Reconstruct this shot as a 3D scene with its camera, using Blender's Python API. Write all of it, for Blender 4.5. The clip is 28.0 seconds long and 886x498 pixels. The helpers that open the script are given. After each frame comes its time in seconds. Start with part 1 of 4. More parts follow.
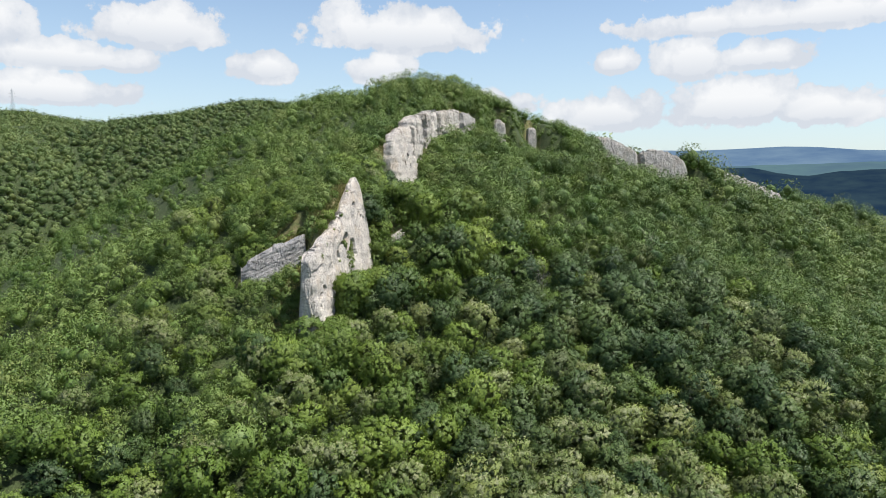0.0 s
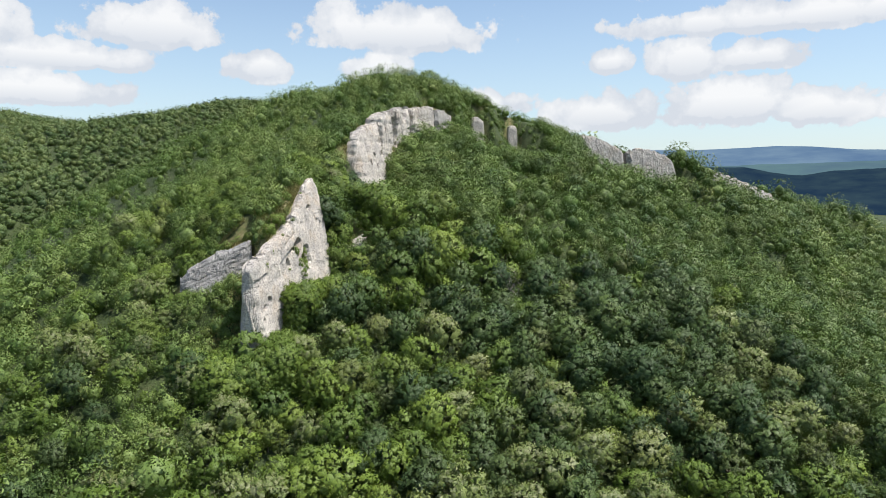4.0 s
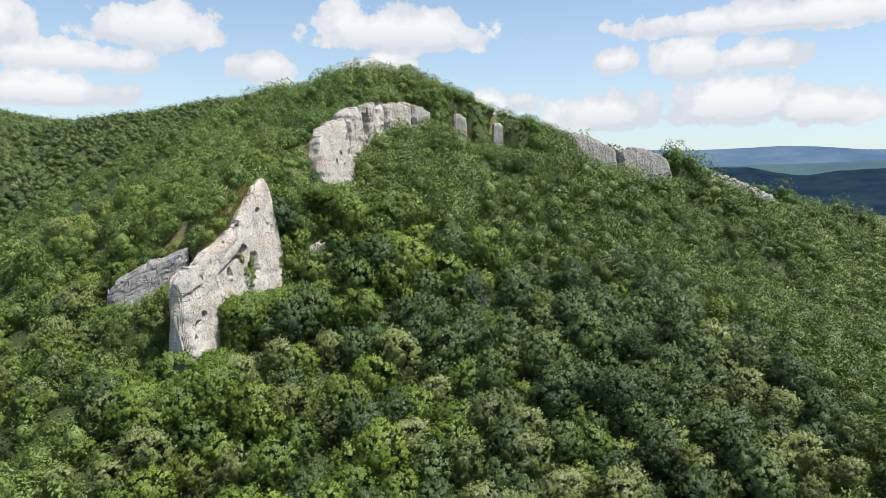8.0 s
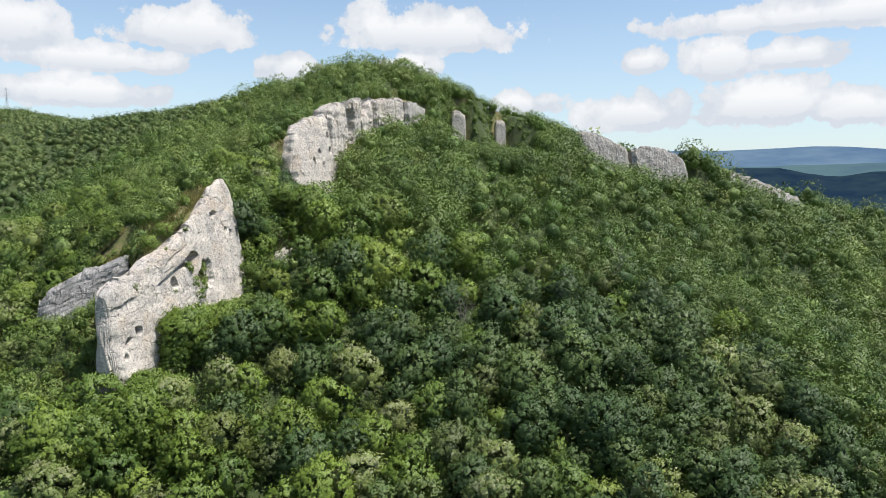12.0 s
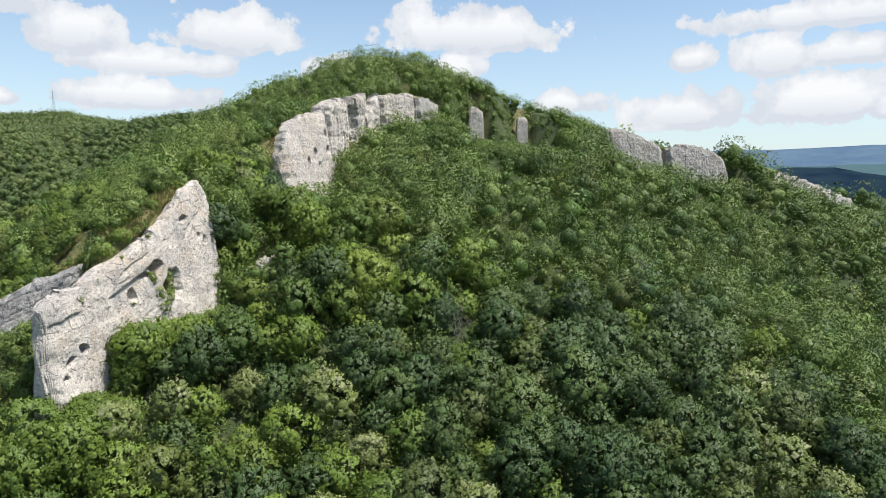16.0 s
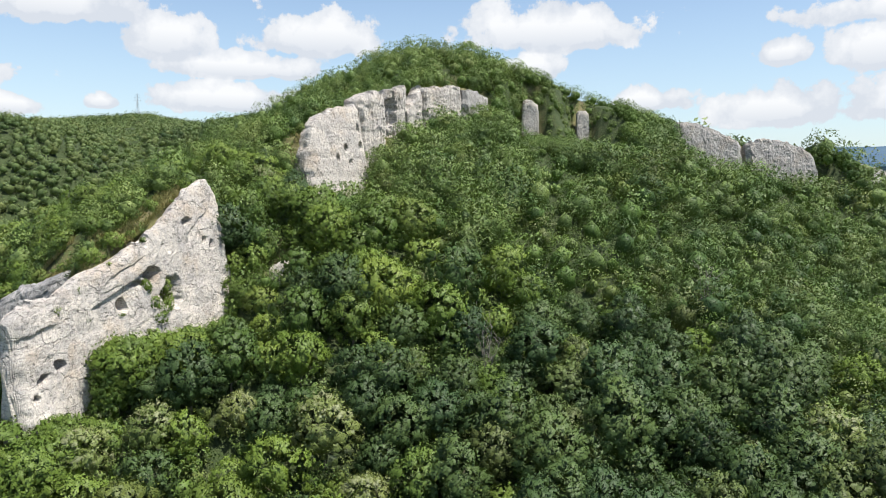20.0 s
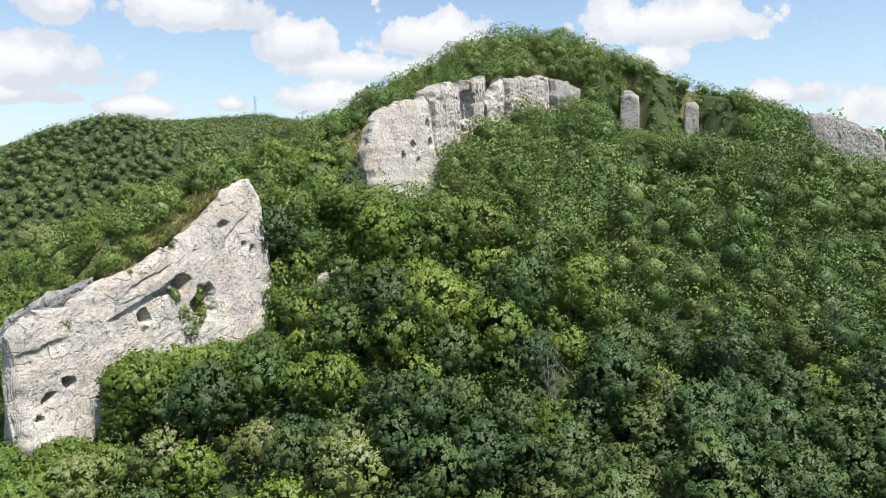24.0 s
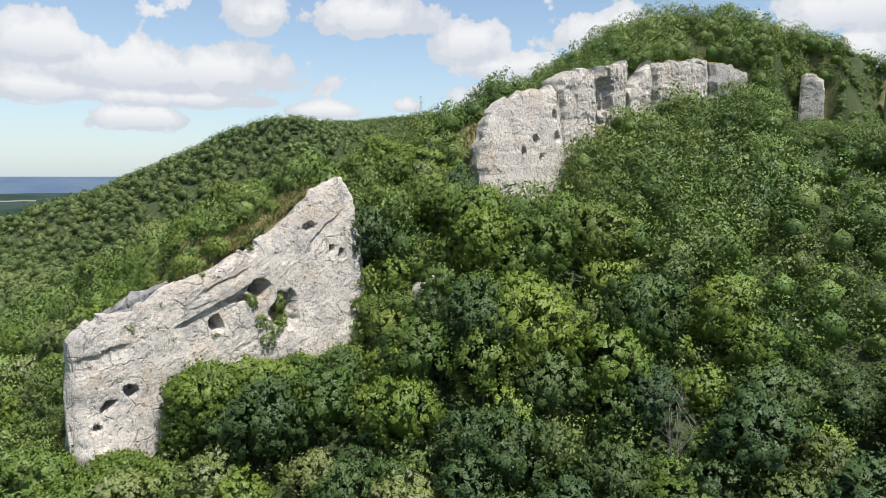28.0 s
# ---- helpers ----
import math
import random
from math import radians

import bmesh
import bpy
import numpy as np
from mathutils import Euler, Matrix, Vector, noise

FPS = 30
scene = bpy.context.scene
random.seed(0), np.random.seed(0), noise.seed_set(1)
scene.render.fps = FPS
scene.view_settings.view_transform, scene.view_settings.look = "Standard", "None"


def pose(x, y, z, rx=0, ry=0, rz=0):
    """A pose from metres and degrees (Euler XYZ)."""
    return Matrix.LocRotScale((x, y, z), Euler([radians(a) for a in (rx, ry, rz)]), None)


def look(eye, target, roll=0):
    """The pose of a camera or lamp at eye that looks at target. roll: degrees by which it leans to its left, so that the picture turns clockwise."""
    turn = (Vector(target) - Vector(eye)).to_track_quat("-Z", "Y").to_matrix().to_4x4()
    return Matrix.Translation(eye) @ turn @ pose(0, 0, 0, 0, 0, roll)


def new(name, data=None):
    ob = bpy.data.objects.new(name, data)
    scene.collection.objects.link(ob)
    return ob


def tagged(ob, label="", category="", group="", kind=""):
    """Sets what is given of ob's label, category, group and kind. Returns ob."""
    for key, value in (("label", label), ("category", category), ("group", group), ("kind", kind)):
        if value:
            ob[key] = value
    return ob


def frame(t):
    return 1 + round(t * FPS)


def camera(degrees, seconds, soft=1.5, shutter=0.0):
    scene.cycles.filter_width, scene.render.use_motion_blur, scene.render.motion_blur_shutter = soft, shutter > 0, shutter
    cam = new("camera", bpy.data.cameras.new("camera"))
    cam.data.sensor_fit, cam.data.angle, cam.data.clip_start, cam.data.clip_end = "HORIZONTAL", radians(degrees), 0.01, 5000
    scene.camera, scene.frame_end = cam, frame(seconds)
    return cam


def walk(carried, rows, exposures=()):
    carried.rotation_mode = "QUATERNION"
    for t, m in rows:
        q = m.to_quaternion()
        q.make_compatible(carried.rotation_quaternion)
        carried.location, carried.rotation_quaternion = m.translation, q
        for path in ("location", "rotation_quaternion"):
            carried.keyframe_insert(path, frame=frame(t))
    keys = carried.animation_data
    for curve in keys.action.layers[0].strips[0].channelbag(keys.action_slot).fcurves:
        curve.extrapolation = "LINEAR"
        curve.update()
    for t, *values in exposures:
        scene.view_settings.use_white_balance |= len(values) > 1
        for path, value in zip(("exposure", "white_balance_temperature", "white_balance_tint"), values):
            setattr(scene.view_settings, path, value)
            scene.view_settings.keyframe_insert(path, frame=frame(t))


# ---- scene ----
# ---------------------------------------------------------------- camera and flight
cam = camera(65.76, 28.0, soft=0.8)
FLIGHT = [  # seconds, x, y, z, heading (left positive), tilt, roll
    (0, 0.00, 0.00, 120.00, 0.000, -6.234, 0.060),
    (1, 1.59, 2.58, 119.99, -0.045, -6.247, 0.065),
    (2, 3.27, 5.36, 120.05, -0.143, -6.241, 0.048),
    (3, 5.05, 8.34, 120.11, -0.255, -6.241, 0.028),
    (3.5, 5.99, 9.92, 120.12, -0.316, -6.245, 0.013),
    (5.5, 9.84, 16.36, 120.07, -0.446, -6.242, -0.065),
    (6, 10.81, 17.99, 120.07, -0.435, -6.244, -0.074),
    (7, 12.75, 21.30, 120.05, -0.296, -6.254, -0.073),
    (8, 14.74, 24.64, 120.05, -0.062, -6.222, -0.045),
    (9, 16.91, 28.02, 119.95, 0.232, -6.202, -0.001),
    (10, 19.19, 31.36, 119.88, 0.696, -6.198, 0.060),
    (11, 21.47, 34.49, 119.94, 1.354, -6.214, 0.091),
    (12, 23.76, 37.54, 120.08, 2.093, -6.206, 0.085),
    (12.5, 24.88, 39.12, 120.11, 2.460, -6.197, 0.080),
    (14.5, 28.93, 45.51, 120.18, 4.213, -6.172, 0.003),
    (15, 29.84, 47.15, 120.18, 4.706, -6.180, 0.002),
    (16, 31.46, 50.55, 120.15, 5.756, -6.195, -0.003),
    (17, 32.97, 54.04, 120.10, 6.979, -6.203, 0.018),
    (18, 34.35, 57.67, 120.10, 8.509, -6.197, 0.012),
    (19, 35.67, 61.30, 120.07, 10.256, -6.232, -0.069),
    (20, 36.90, 64.91, 119.96, 12.113, -6.245, -0.107),
    (21, 37.93, 68.63, 119.91, 14.201, -6.275, -0.128),
    (21.5, 38.37, 70.53, 119.92, 15.311, -6.283, -0.124),
    (23.5, 39.74, 78.14, 120.00, 20.090, -6.308, -0.069),
    (24, 40.00, 80.04, 120.02, 21.399, -6.324, -0.073),
    (25, 40.38, 83.83, 119.98, 24.385, -6.376, -0.061),
    (26, 40.74, 87.66, 119.92, 27.686, -6.386, 0.002),
    (27, 41.04, 91.38, 119.87, 31.449, -6.409, 0.053),
    (28, 41.33, 95.00, 119.90, 35.264, -6.413, 0.110),
]
walk(cam, [(t, pose(x, y, z, 90 + tilt, 0, head) @ pose(0, 0, 0, 0, 0, roll)) for t, x, y, z, head, tilt, roll in FLIGHT],
     exposures=[(0, 0.5), (15, 0.53), (21, 0.58), (24, 0.6), (26, 0.57), (27, 0.47), (28, 0.43)])

# ---------------------------------------------------------------- sky, clouds and sun
SUN_AZ, SUN_EL = 98.0, 66.5      # degrees clockwise from +Y, and above the horizon
world = bpy.data.worlds.new("summer_sky")
scene.world = world
world.use_nodes = True
WN, WL = world.node_tree.nodes, world.node_tree.links
WN.clear()


def wmath(op, a, b=None, c=None, clamp=False):
    n = WN.new("ShaderNodeMath")
    n.operation, n.use_clamp = op, clamp
    for i, v in enumerate((a, b, c)):
        if v is None:
            continue
        if isinstance(v, (int, float)):
            n.inputs[i].default_value = v
        else:
            WL.new(v, n.inputs[i])
    return n.outputs[0]


def wmix(fac, a, b):
    n = WN.new("ShaderNodeMix")
    n.data_type = "RGBA"
    for s, v in ((n.inputs[0], fac), (n.inputs[6], a), (n.inputs[7], b)):
        if isinstance(v, tuple):
            s.default_value = (*v, 1)
        elif isinstance(v, (int, float)):
            s.default_value = v
        else:
            WL.new(v, s)
    return n.outputs[2]


def wnoise(vec, scale, detail, rough=0.55):
    n = WN.new("ShaderNodeTexNoise")
    n.inputs["Scale"].default_value, n.inputs["Detail"].default_value, n.inputs["Roughness"].default_value = scale, detail, rough
    WL.new(vec, n.inputs["Vector"])
    return n.outputs["Fac"]


coord = WN.new("ShaderNodeTexCoord").outputs["Generated"]
sep = WN.new("ShaderNodeSeparateXYZ")
WL.new(coord, sep.inputs[0])
sky_az = wmath("MULTIPLY", wmath("ARCTAN2", sep.outputs[0], sep.outputs[1]), 57.2958)
sky_el = wmath("MULTIPLY", wmath("ARCSINE", sep.outputs[2]), 57.2958)
billow = wnoise(coord, 17.0, 5.0, 0.5)
broad = wnoise(coord, 9.0, 4.0, 0.5)
# cumulus heaps: bearing, height, half width, half height in degrees
CUMULUS = [
    (-33.5, 10.6, 3.1, 2.1), (-22.4, 11.2, 4.9, 2.0), (-27.1, 8.5, 7.0, 1.15), (-28.8, 6.1, 6.0, 1.3), (-2.6, 11.6, 7.7, 2.0),
    (-14.5, 8.6, 2.9, 1.4), (-5.1, 8.7, 2.8, 1.4), (13.5, 8.9, 1.7, 1.1), (19.5, 9.1, 2.4, 2.1), (24.3, 8.9, 3.8, 1.2),
    (24.9, 11.5, 10.5, 1.3), (14.0, 5.2, 5.2, 1.8), (22.6, 5.6, 5.4, 1.9), (4.1, 5.9, 3.6, 1.1), (28.3, 5.0, 4.0, 1.6),
    (-65.1, 9.5, 2.8, 2.1)]
CUMULUS_WEST = [
    (-55.4, 7.9, 11.2, 2.1), (-55.9, 5.7, 7.2, 0.9), (-49.8, 12.1, 2.8, 1.6), (-41.4, 12.4, 6.4, 1.9), (-58.7, 4.2, 3.6, 1.2),
    (-65.6, 6.1, 5.1, 1.2), (-45.1, 5.0, 3.2, 0.8), (-38.3, 5.5, 1.3, 0.7)]
heap, under = None, None
for az, el, w, h in CUMULUS + CUMULUS_WEST:
    da = wmath("DIVIDE", wmath("SUBTRACT", sky_az, az), w * 1.16)
    de = wmath("DIVIDE", wmath("SUBTRACT", sky_el, el - 0.35 * h), h * 1.36)
    de = wmath("MAXIMUM", de, wmath("MULTIPLY", de, -1.9))       # flat bases
    d = wmath("SUBTRACT", 1.0, wmath("SQRT", wmath("ADD", wmath("MULTIPLY", da, da), wmath("MULTIPLY", de, de))))
    d = wmath("MAXIMUM", d, -1.0)
    heap = d if heap is None else wmath("SMOOTH_MAX", heap, d, 0.12)
    low = wmath("ADD", wmath("DIVIDE", wmath("SUBTRACT", el - 0.35 * h, sky_el), h), 0.45)
    low = wmath("MULTIPLY", wmath("MULTIPLY", d, 2.5, clamp=True), low, clamp=True)
    under = low if under is None else wmath("MAXIMUM", under, low)
# small stray clouds over the rest of the dome
stray = wmath("MULTIPLY", wmath("SUBTRACT", broad, 0.60), 3.0)
stray = wmath("MINIMUM", stray, wmath("MULTIPLY", wmath("SUBTRACT", sky_el, 14.0), 0.06))
heap = wmath("MAXIMUM", heap, stray)
puff = wnoise(coord, 38.0, 5.0, 0.6)
density = wmath("ADD", wmath("MULTIPLY", heap, 1.05), wmath("MULTIPLY", wmath("SUBTRACT", billow, 0.5), 1.5))
density = wmath("ADD", density, wmath("MULTIPLY", wmath("SUBTRACT", puff, 0.5), 1.1))
mask = WN.new("ShaderNodeMapRange")
mask.interpolation_type = "SMOOTHSTEP"
mask.inputs["From Min"].default_value, mask.inputs["From Max"].default_value = 0.0, 0.17
WL.new(density, mask.inputs["Value"])
depth = WN.new("ShaderNodeMapRange")
depth.inputs["From Min"].default_value, depth.inputs["From Max"].default_value = 0.0, 0.62
WL.new(wmath("ADD", density, wmath("MULTIPLY", wmath("SUBTRACT", broad, 0.5), 1.2)), depth.inputs["Value"])
body = wmath("SUBTRACT", depth.outputs[0], wmath("MULTIPLY", under, 1.0), clamp=True)
cloud_col = wmix(body, (0.485, 0.515, 0.565), (0.67, 0.675, 0.685))
nishita = WN.new("ShaderNodeTexSky")
nishita.sky_type = "NISHITA"
nishita.sun_disc = False
nishita.sun_elevation, nishita.sun_rotation = radians(SUN_EL), radians(SUN_AZ)
nishita.air_density, nishita.dust_density, nishita.ozone_density, nishita.altitude = 1.0, 0.6, 1.1, 200
tone = WN.new("ShaderNodeVectorMath")
tone.operation = "SCALE"
tone.inputs["Scale"].default_value = 0.112
WL.new(nishita.outputs[0], tone.inputs[0])
# thin summer haze low over the horizon, below it the sheet of land
haze = WN.new("ShaderNodeMapRange")
haze.inputs["From Min"].default_value, haze.inputs["From Max"].default_value = 17.0, 0.0
haze.inputs["To Max"].default_value = 0.58
WL.new(sky_el, haze.inputs["Value"])
air = wmix(haze.outputs[0], tone.outputs[0], (0.43, 0.55, 0.645))
full = wmix(wmath("MULTIPLY", mask.outputs[0], 0.96), air, cloud_col)
back = WN.new("ShaderNodeBackground")
WL.new(full, back.inputs[0])
back.inputs[1].default_value = 1.0
WL.new(back.outputs[0], WN.new("ShaderNodeOutputWorld").inputs[0])

sun = new("sun", bpy.data.lights.new("sun", "SUN"))
sun.data.energy, sun.data.angle, sun.data.color = 5.0, radians(0.53), (1.0, 0.955, 0.88)
_a, _e = radians(SUN_AZ), radians(SUN_EL)
sun.matrix_world = look((500 * math.sin(_a) * math.cos(_e), 500 * math.cos(_a) * math.cos(_e), 120 + 500 * math.sin(_e)), (0, 0, 120))


# ---------------------------------------------------------------- materials
def material(name):
    m = bpy.data.materials.new(name)
    m.use_nodes = True
    nt = m.node_tree
    nt.nodes.clear()
    out = nt.nodes.new("ShaderNodeOutputMaterial")
    bsdf = nt.nodes.new("ShaderNodeBsdfPrincipled")
    nt.links.new(bsdf.outputs[0], out.inputs[0])
    return m, nt, bsdf, out


def node(nt, kind, **values):
    n = nt.nodes.new(kind)
    for k, v in values.items():
        n.inputs[k.replace("_", " ")].default_value = v
    return n


def ramp(nt, fac, stops):
    n = nt.nodes.new("ShaderNodeValToRGB")
    el = n.color_ramp.elements
    while len(el) < len(stops):
        el.new(0.5)
    for e, (p, c) in zip(el, stops):
        e.position, e.color = p, (*c, 1)
    nt.links.new(fac, n.inputs[0])
    return n.outputs[0]


def blend(nt, fac, a, b, mode="MIX"):
    n = nt.nodes.new("ShaderNodeMix")
    n.data_type, n.blend_type = "RGBA", mode
    for s, v in ((n.inputs[0], fac), (n.inputs[6], a), (n.inputs[7], b)):
        if isinstance(v, tuple):
            s.default_value = (*v, 1)
        elif isinstance(v, (int, float)):
            s.default_value = v
        else:
            nt.links.new(v, s)
    return n.outputs[2]


def arith(nt, op, a, b):
    n = nt.nodes.new("ShaderNodeMath")
    n.operation = op
    for i, v in enumerate((a, b)):
        if isinstance(v, (int, float)):
            n.inputs[i].default_value = v
        else:
            nt.links.new(v, n.inputs[i])
    return n.outputs[0]


def spread(nt, fac, lo, hi, to_lo=0.0, to_hi=1.0):
    n = nt.nodes.new("ShaderNodeMapRange")
    for k, v in (("From Min", lo), ("From Max", hi), ("To Min", to_lo), ("To Max", to_hi)):
        n.inputs[k].default_value = v
    nt.links.new(fac, n.inputs["Value"])
    return n.outputs[0]


def leaf_material(name, dark, mid, light, joined=False, bloom=None, bloom_share=0.0, gap_scale=7.0):
    """Foliage: one tone a tree, another a leaf spray; a share of the sprays may carry blossom."""
    m, nt, bsdf, out = material(name)
    if joined:
        at = nt.nodes.new("ShaderNodeAttribute")
        at.attribute_name = "tint"
        tree = at.outputs["Fac"]
    else:
        tree = nt.nodes.new("ShaderNodeObjectInfo").outputs["Random"]
    isl = nt.nodes.new("ShaderNodeNewGeometry").outputs["Random Per Island"]
    tone_fac = arith(nt, "ADD", arith(nt, "MULTIPLY", tree, 0.86), arith(nt, "MULTIPLY", isl, 0.14))
    col = ramp(nt, tone_fac, [(0.1, dark), (0.5, mid), (0.92, light)])
    # a few trees lean to yellow or to blue green
    hue = spread(nt, arith(nt, "FRACT", arith(nt, "MULTIPLY", tree, 17.3), 0), 0, 1, 0.0, 1.0)
    col = blend(nt, 0.42, col, ramp(nt, hue, [(0.0, (0.044, 0.088, 0.034)), (0.3, mid), (0.8, light), (1.0, (0.175, 0.178, 0.050))]))
    co = nt.nodes.new("ShaderNodeTexCoord").outputs["Object"]
    if bloom:
        heads = node(nt, "ShaderNodeTexNoise", Scale=0.9, Detail=2.0, Roughness=0.5)
        nt.links.new(co, heads.inputs["Vector"])
        sel = spread(nt, arith(nt, "FRACT", arith(nt, "MULTIPLY", isl, 91.7), 0), 1 - bloom_share, 1 - bloom_share + 0.02)
        sel = arith(nt, "MULTIPLY", sel, spread(nt, heads.outputs["Fac"], 0.44, 0.54))
        col = blend(nt, sel, col, bloom)
    # dark flecks painted into the colour stand for shaded gaps between leaves
    fine = node(nt, "ShaderNodeTexNoise", Scale=2.4 if joined else 5.0, Detail=3.0, Roughness=0.6)
    nt.links.new(co, fine.inputs["Vector"])
    col = blend(nt, spread(nt, fine.outputs["Fac"], 0.38, 0.60, 0.35 if joined else 0.55, 0.0), col, blend(nt, 1.0, col, (0.45, 0.50, 0.48), "MULTIPLY"))
    nt.links.new(col, bsdf.inputs["Base Color"])
    bsdf.inputs["Roughness"].default_value = 0.55
    bsdf.inputs["Specular IOR Level"].default_value = 0.3
    tr = nt.nodes.new("ShaderNodeBsdfTranslucent")
    nt.links.new(blend(nt, 1.0, col, (0.95, 1.0, 0.45), "MULTIPLY"), tr.inputs[0])
    mix = nt.nodes.new("ShaderNodeMixShader")
    mix.inputs[0].default_value = 0.14
    nt.links.new(bsdf.outputs[0], mix.inputs[1])
    nt.links.new(tr.outputs[0], mix.inputs[2])
    # a spray is ragged: gaps between its single leaves
    gap = node(nt, "ShaderNodeTexNoise", Scale=gap_scale, Detail=1.0, Roughness=0.5)
    nt.links.new(co, gap.inputs["Vector"])
    clear = nt.nodes.new("ShaderNodeBsdfTransparent")
    ragged = nt.nodes.new("ShaderNodeMixShader")
    nt.links.new(spread(nt, gap.outputs["Fac"], 0.40, 0.42), ragged.inputs[0])
    nt.links.new(clear.outputs[0], ragged.inputs[1])
    nt.links.new(mix.outputs[0], ragged.inputs[2])
    nt.links.new(ragged.outputs[0], out.inputs[0])
    return m


def rock_material(name, pale, grey, ochre, warm=0.5):
    m, nt, bsdf, out = material(name)
    co = nt.nodes.new("ShaderNodeTexCoord").outputs["Object"]

    def nz(scale, detail=5.0, rough=0.6, src=co):
        n = node(nt, "ShaderNodeTexNoise", Scale=scale, Detail=detail, Roughness=rough)
        nt.links.new(src, n.inputs["Vector"])
        return n.outputs["Fac"]
    big, midn, fine = nz(0.16, 4), nz(0.7, 7, 0.68), nz(4.0, 5, 0.7)
    squash = nt.nodes.new("ShaderNodeMapping")
    squash.inputs["Scale"].default_value = (1.6, 1.6, 0.12)
    nt.links.new(co, squash.inputs[0])
    streak = nz(0.8, 4, 0.6, squash.outputs[0])
    col = ramp(nt, midn, [(0.28, grey), (0.48, pale), (0.75, tuple(min(1, c * 1.12) for c in pale))])
    col = blend(nt, spread(nt, streak, 0.54, 0.72, 0, 0.35), col, grey)
    col = blend(nt, spread(nt, arith(nt, "ADD", big, arith(nt, "MULTIPLY", midn, 0.22)), 0.61, 0.72, 0, warm), col, ochre)
    # grey lichen bloom in patches with ragged edges
    lichen = spread(nt, arith(nt, "ADD", nz(0.28, 3, 0.5), arith(nt, "MULTIPLY", nz(3.2, 4, 0.7), 0.28)), 0.62, 0.74, 0.0, 0.6)
    col = blend(nt, lichen, col, grey)
    # low grain of the bump is darkened too: pit shade put into the colour
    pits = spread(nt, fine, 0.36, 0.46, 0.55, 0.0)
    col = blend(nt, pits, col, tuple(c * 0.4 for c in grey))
    vor = node(nt, "ShaderNodeTexVoronoi", Scale=1.1, Randomness=1.0)
    warp = nt.nodes.new("ShaderNodeVectorMath")
    warp.operation = "MULTIPLY_ADD"
    wn = node(nt, "ShaderNodeTexNoise", Scale=1.3, Detail=3.0)
    nt.links.new(co, wn.inputs["Vector"])
    nt.links.new(wn.outputs["Color"], warp.inputs[0])
    warp.inputs[1].default_value = (1.1, 1.1, 0.7)
    nt.links.new(co, warp.inputs[2])
    nt.links.new(warp.outputs[0], vor.inputs["Vector"])
    # holes are sunk in the bump, their inner shade painted as dark colour
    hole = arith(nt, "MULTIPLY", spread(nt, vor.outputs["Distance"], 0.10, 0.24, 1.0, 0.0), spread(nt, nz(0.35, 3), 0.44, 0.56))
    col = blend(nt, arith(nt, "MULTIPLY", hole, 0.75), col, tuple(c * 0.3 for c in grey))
    flat = nt.nodes.new("ShaderNodeMapping")
    flat.inputs["Scale"].default_value = (1.0, 1.0, 2.6)
    nt.links.new(co, flat.inputs[0])
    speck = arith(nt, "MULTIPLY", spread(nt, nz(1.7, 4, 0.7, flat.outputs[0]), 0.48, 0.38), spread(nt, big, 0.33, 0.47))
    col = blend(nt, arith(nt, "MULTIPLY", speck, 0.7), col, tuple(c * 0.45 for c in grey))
    # thin cracks between the blocks
    crack = node(nt, "ShaderNodeTexVoronoi", Scale=0.42, Randomness=1.0)
    crack.feature = "DISTANCE_TO_EDGE"
    nt.links.new(warp.outputs[0], crack.inputs["Vector"])
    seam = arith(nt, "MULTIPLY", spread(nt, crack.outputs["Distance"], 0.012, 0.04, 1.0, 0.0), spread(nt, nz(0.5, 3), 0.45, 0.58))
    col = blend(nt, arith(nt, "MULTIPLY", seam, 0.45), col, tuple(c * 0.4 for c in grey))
    grainy = nz(2.6, 6, 0.75)
    col = blend(nt, spread(nt, grainy, 0.42, 0.60, 0.0, 0.35), col, blend(nt, 1.0, col, (1.35, 1.34, 1.32), "MULTIPLY"))
    nt.links.new(col, bsdf.inputs["Base Color"])
    bsdf.inputs["Roughness"].default_value = 0.92
    bsdf.inputs["Specular IOR Level"].default_value = 0.2
    # chipped plates: each cell a little higher or lower than the next
    rise = arith(nt, "ADD", arith(nt, "MULTIPLY", midn, 0.8), arith(nt, "MULTIPLY", fine, 0.5))
    for chip_scale, amount in ((1.6, 0.9), (4.2, 0.5)):
        chip = node(nt, "ShaderNodeTexVoronoi", Scale=chip_scale, Randomness=1.0)
        nt.links.new(warp.outputs[0], chip.inputs["Vector"])
        split = nt.nodes.new("ShaderNodeSeparateColor")
        nt.links.new(chip.outputs["Color"], split.inputs[0])
        rise = arith(nt, "ADD", rise, arith(nt, "MULTIPLY", split.outputs[0], amount))
        col = blend(nt, arith(nt, "MULTIPLY", split.outputs[1], 0.22), col, grey)
    nt.links.new(col, bsdf.inputs["Base Color"])
    bump = node(nt, "ShaderNodeBump", Strength=1.0, Distance=0.14)
    nt.links.new(arith(nt, "SUBTRACT", arith(nt, "SUBTRACT", rise, arith(nt, "MULTIPLY", seam, 0.9)), arith(nt, "MULTIPLY", hole, 0.8)), bump.inputs["Height"])
    nt.links.new(bump.outputs[0], bsdf.inputs["Normal"])
    return m


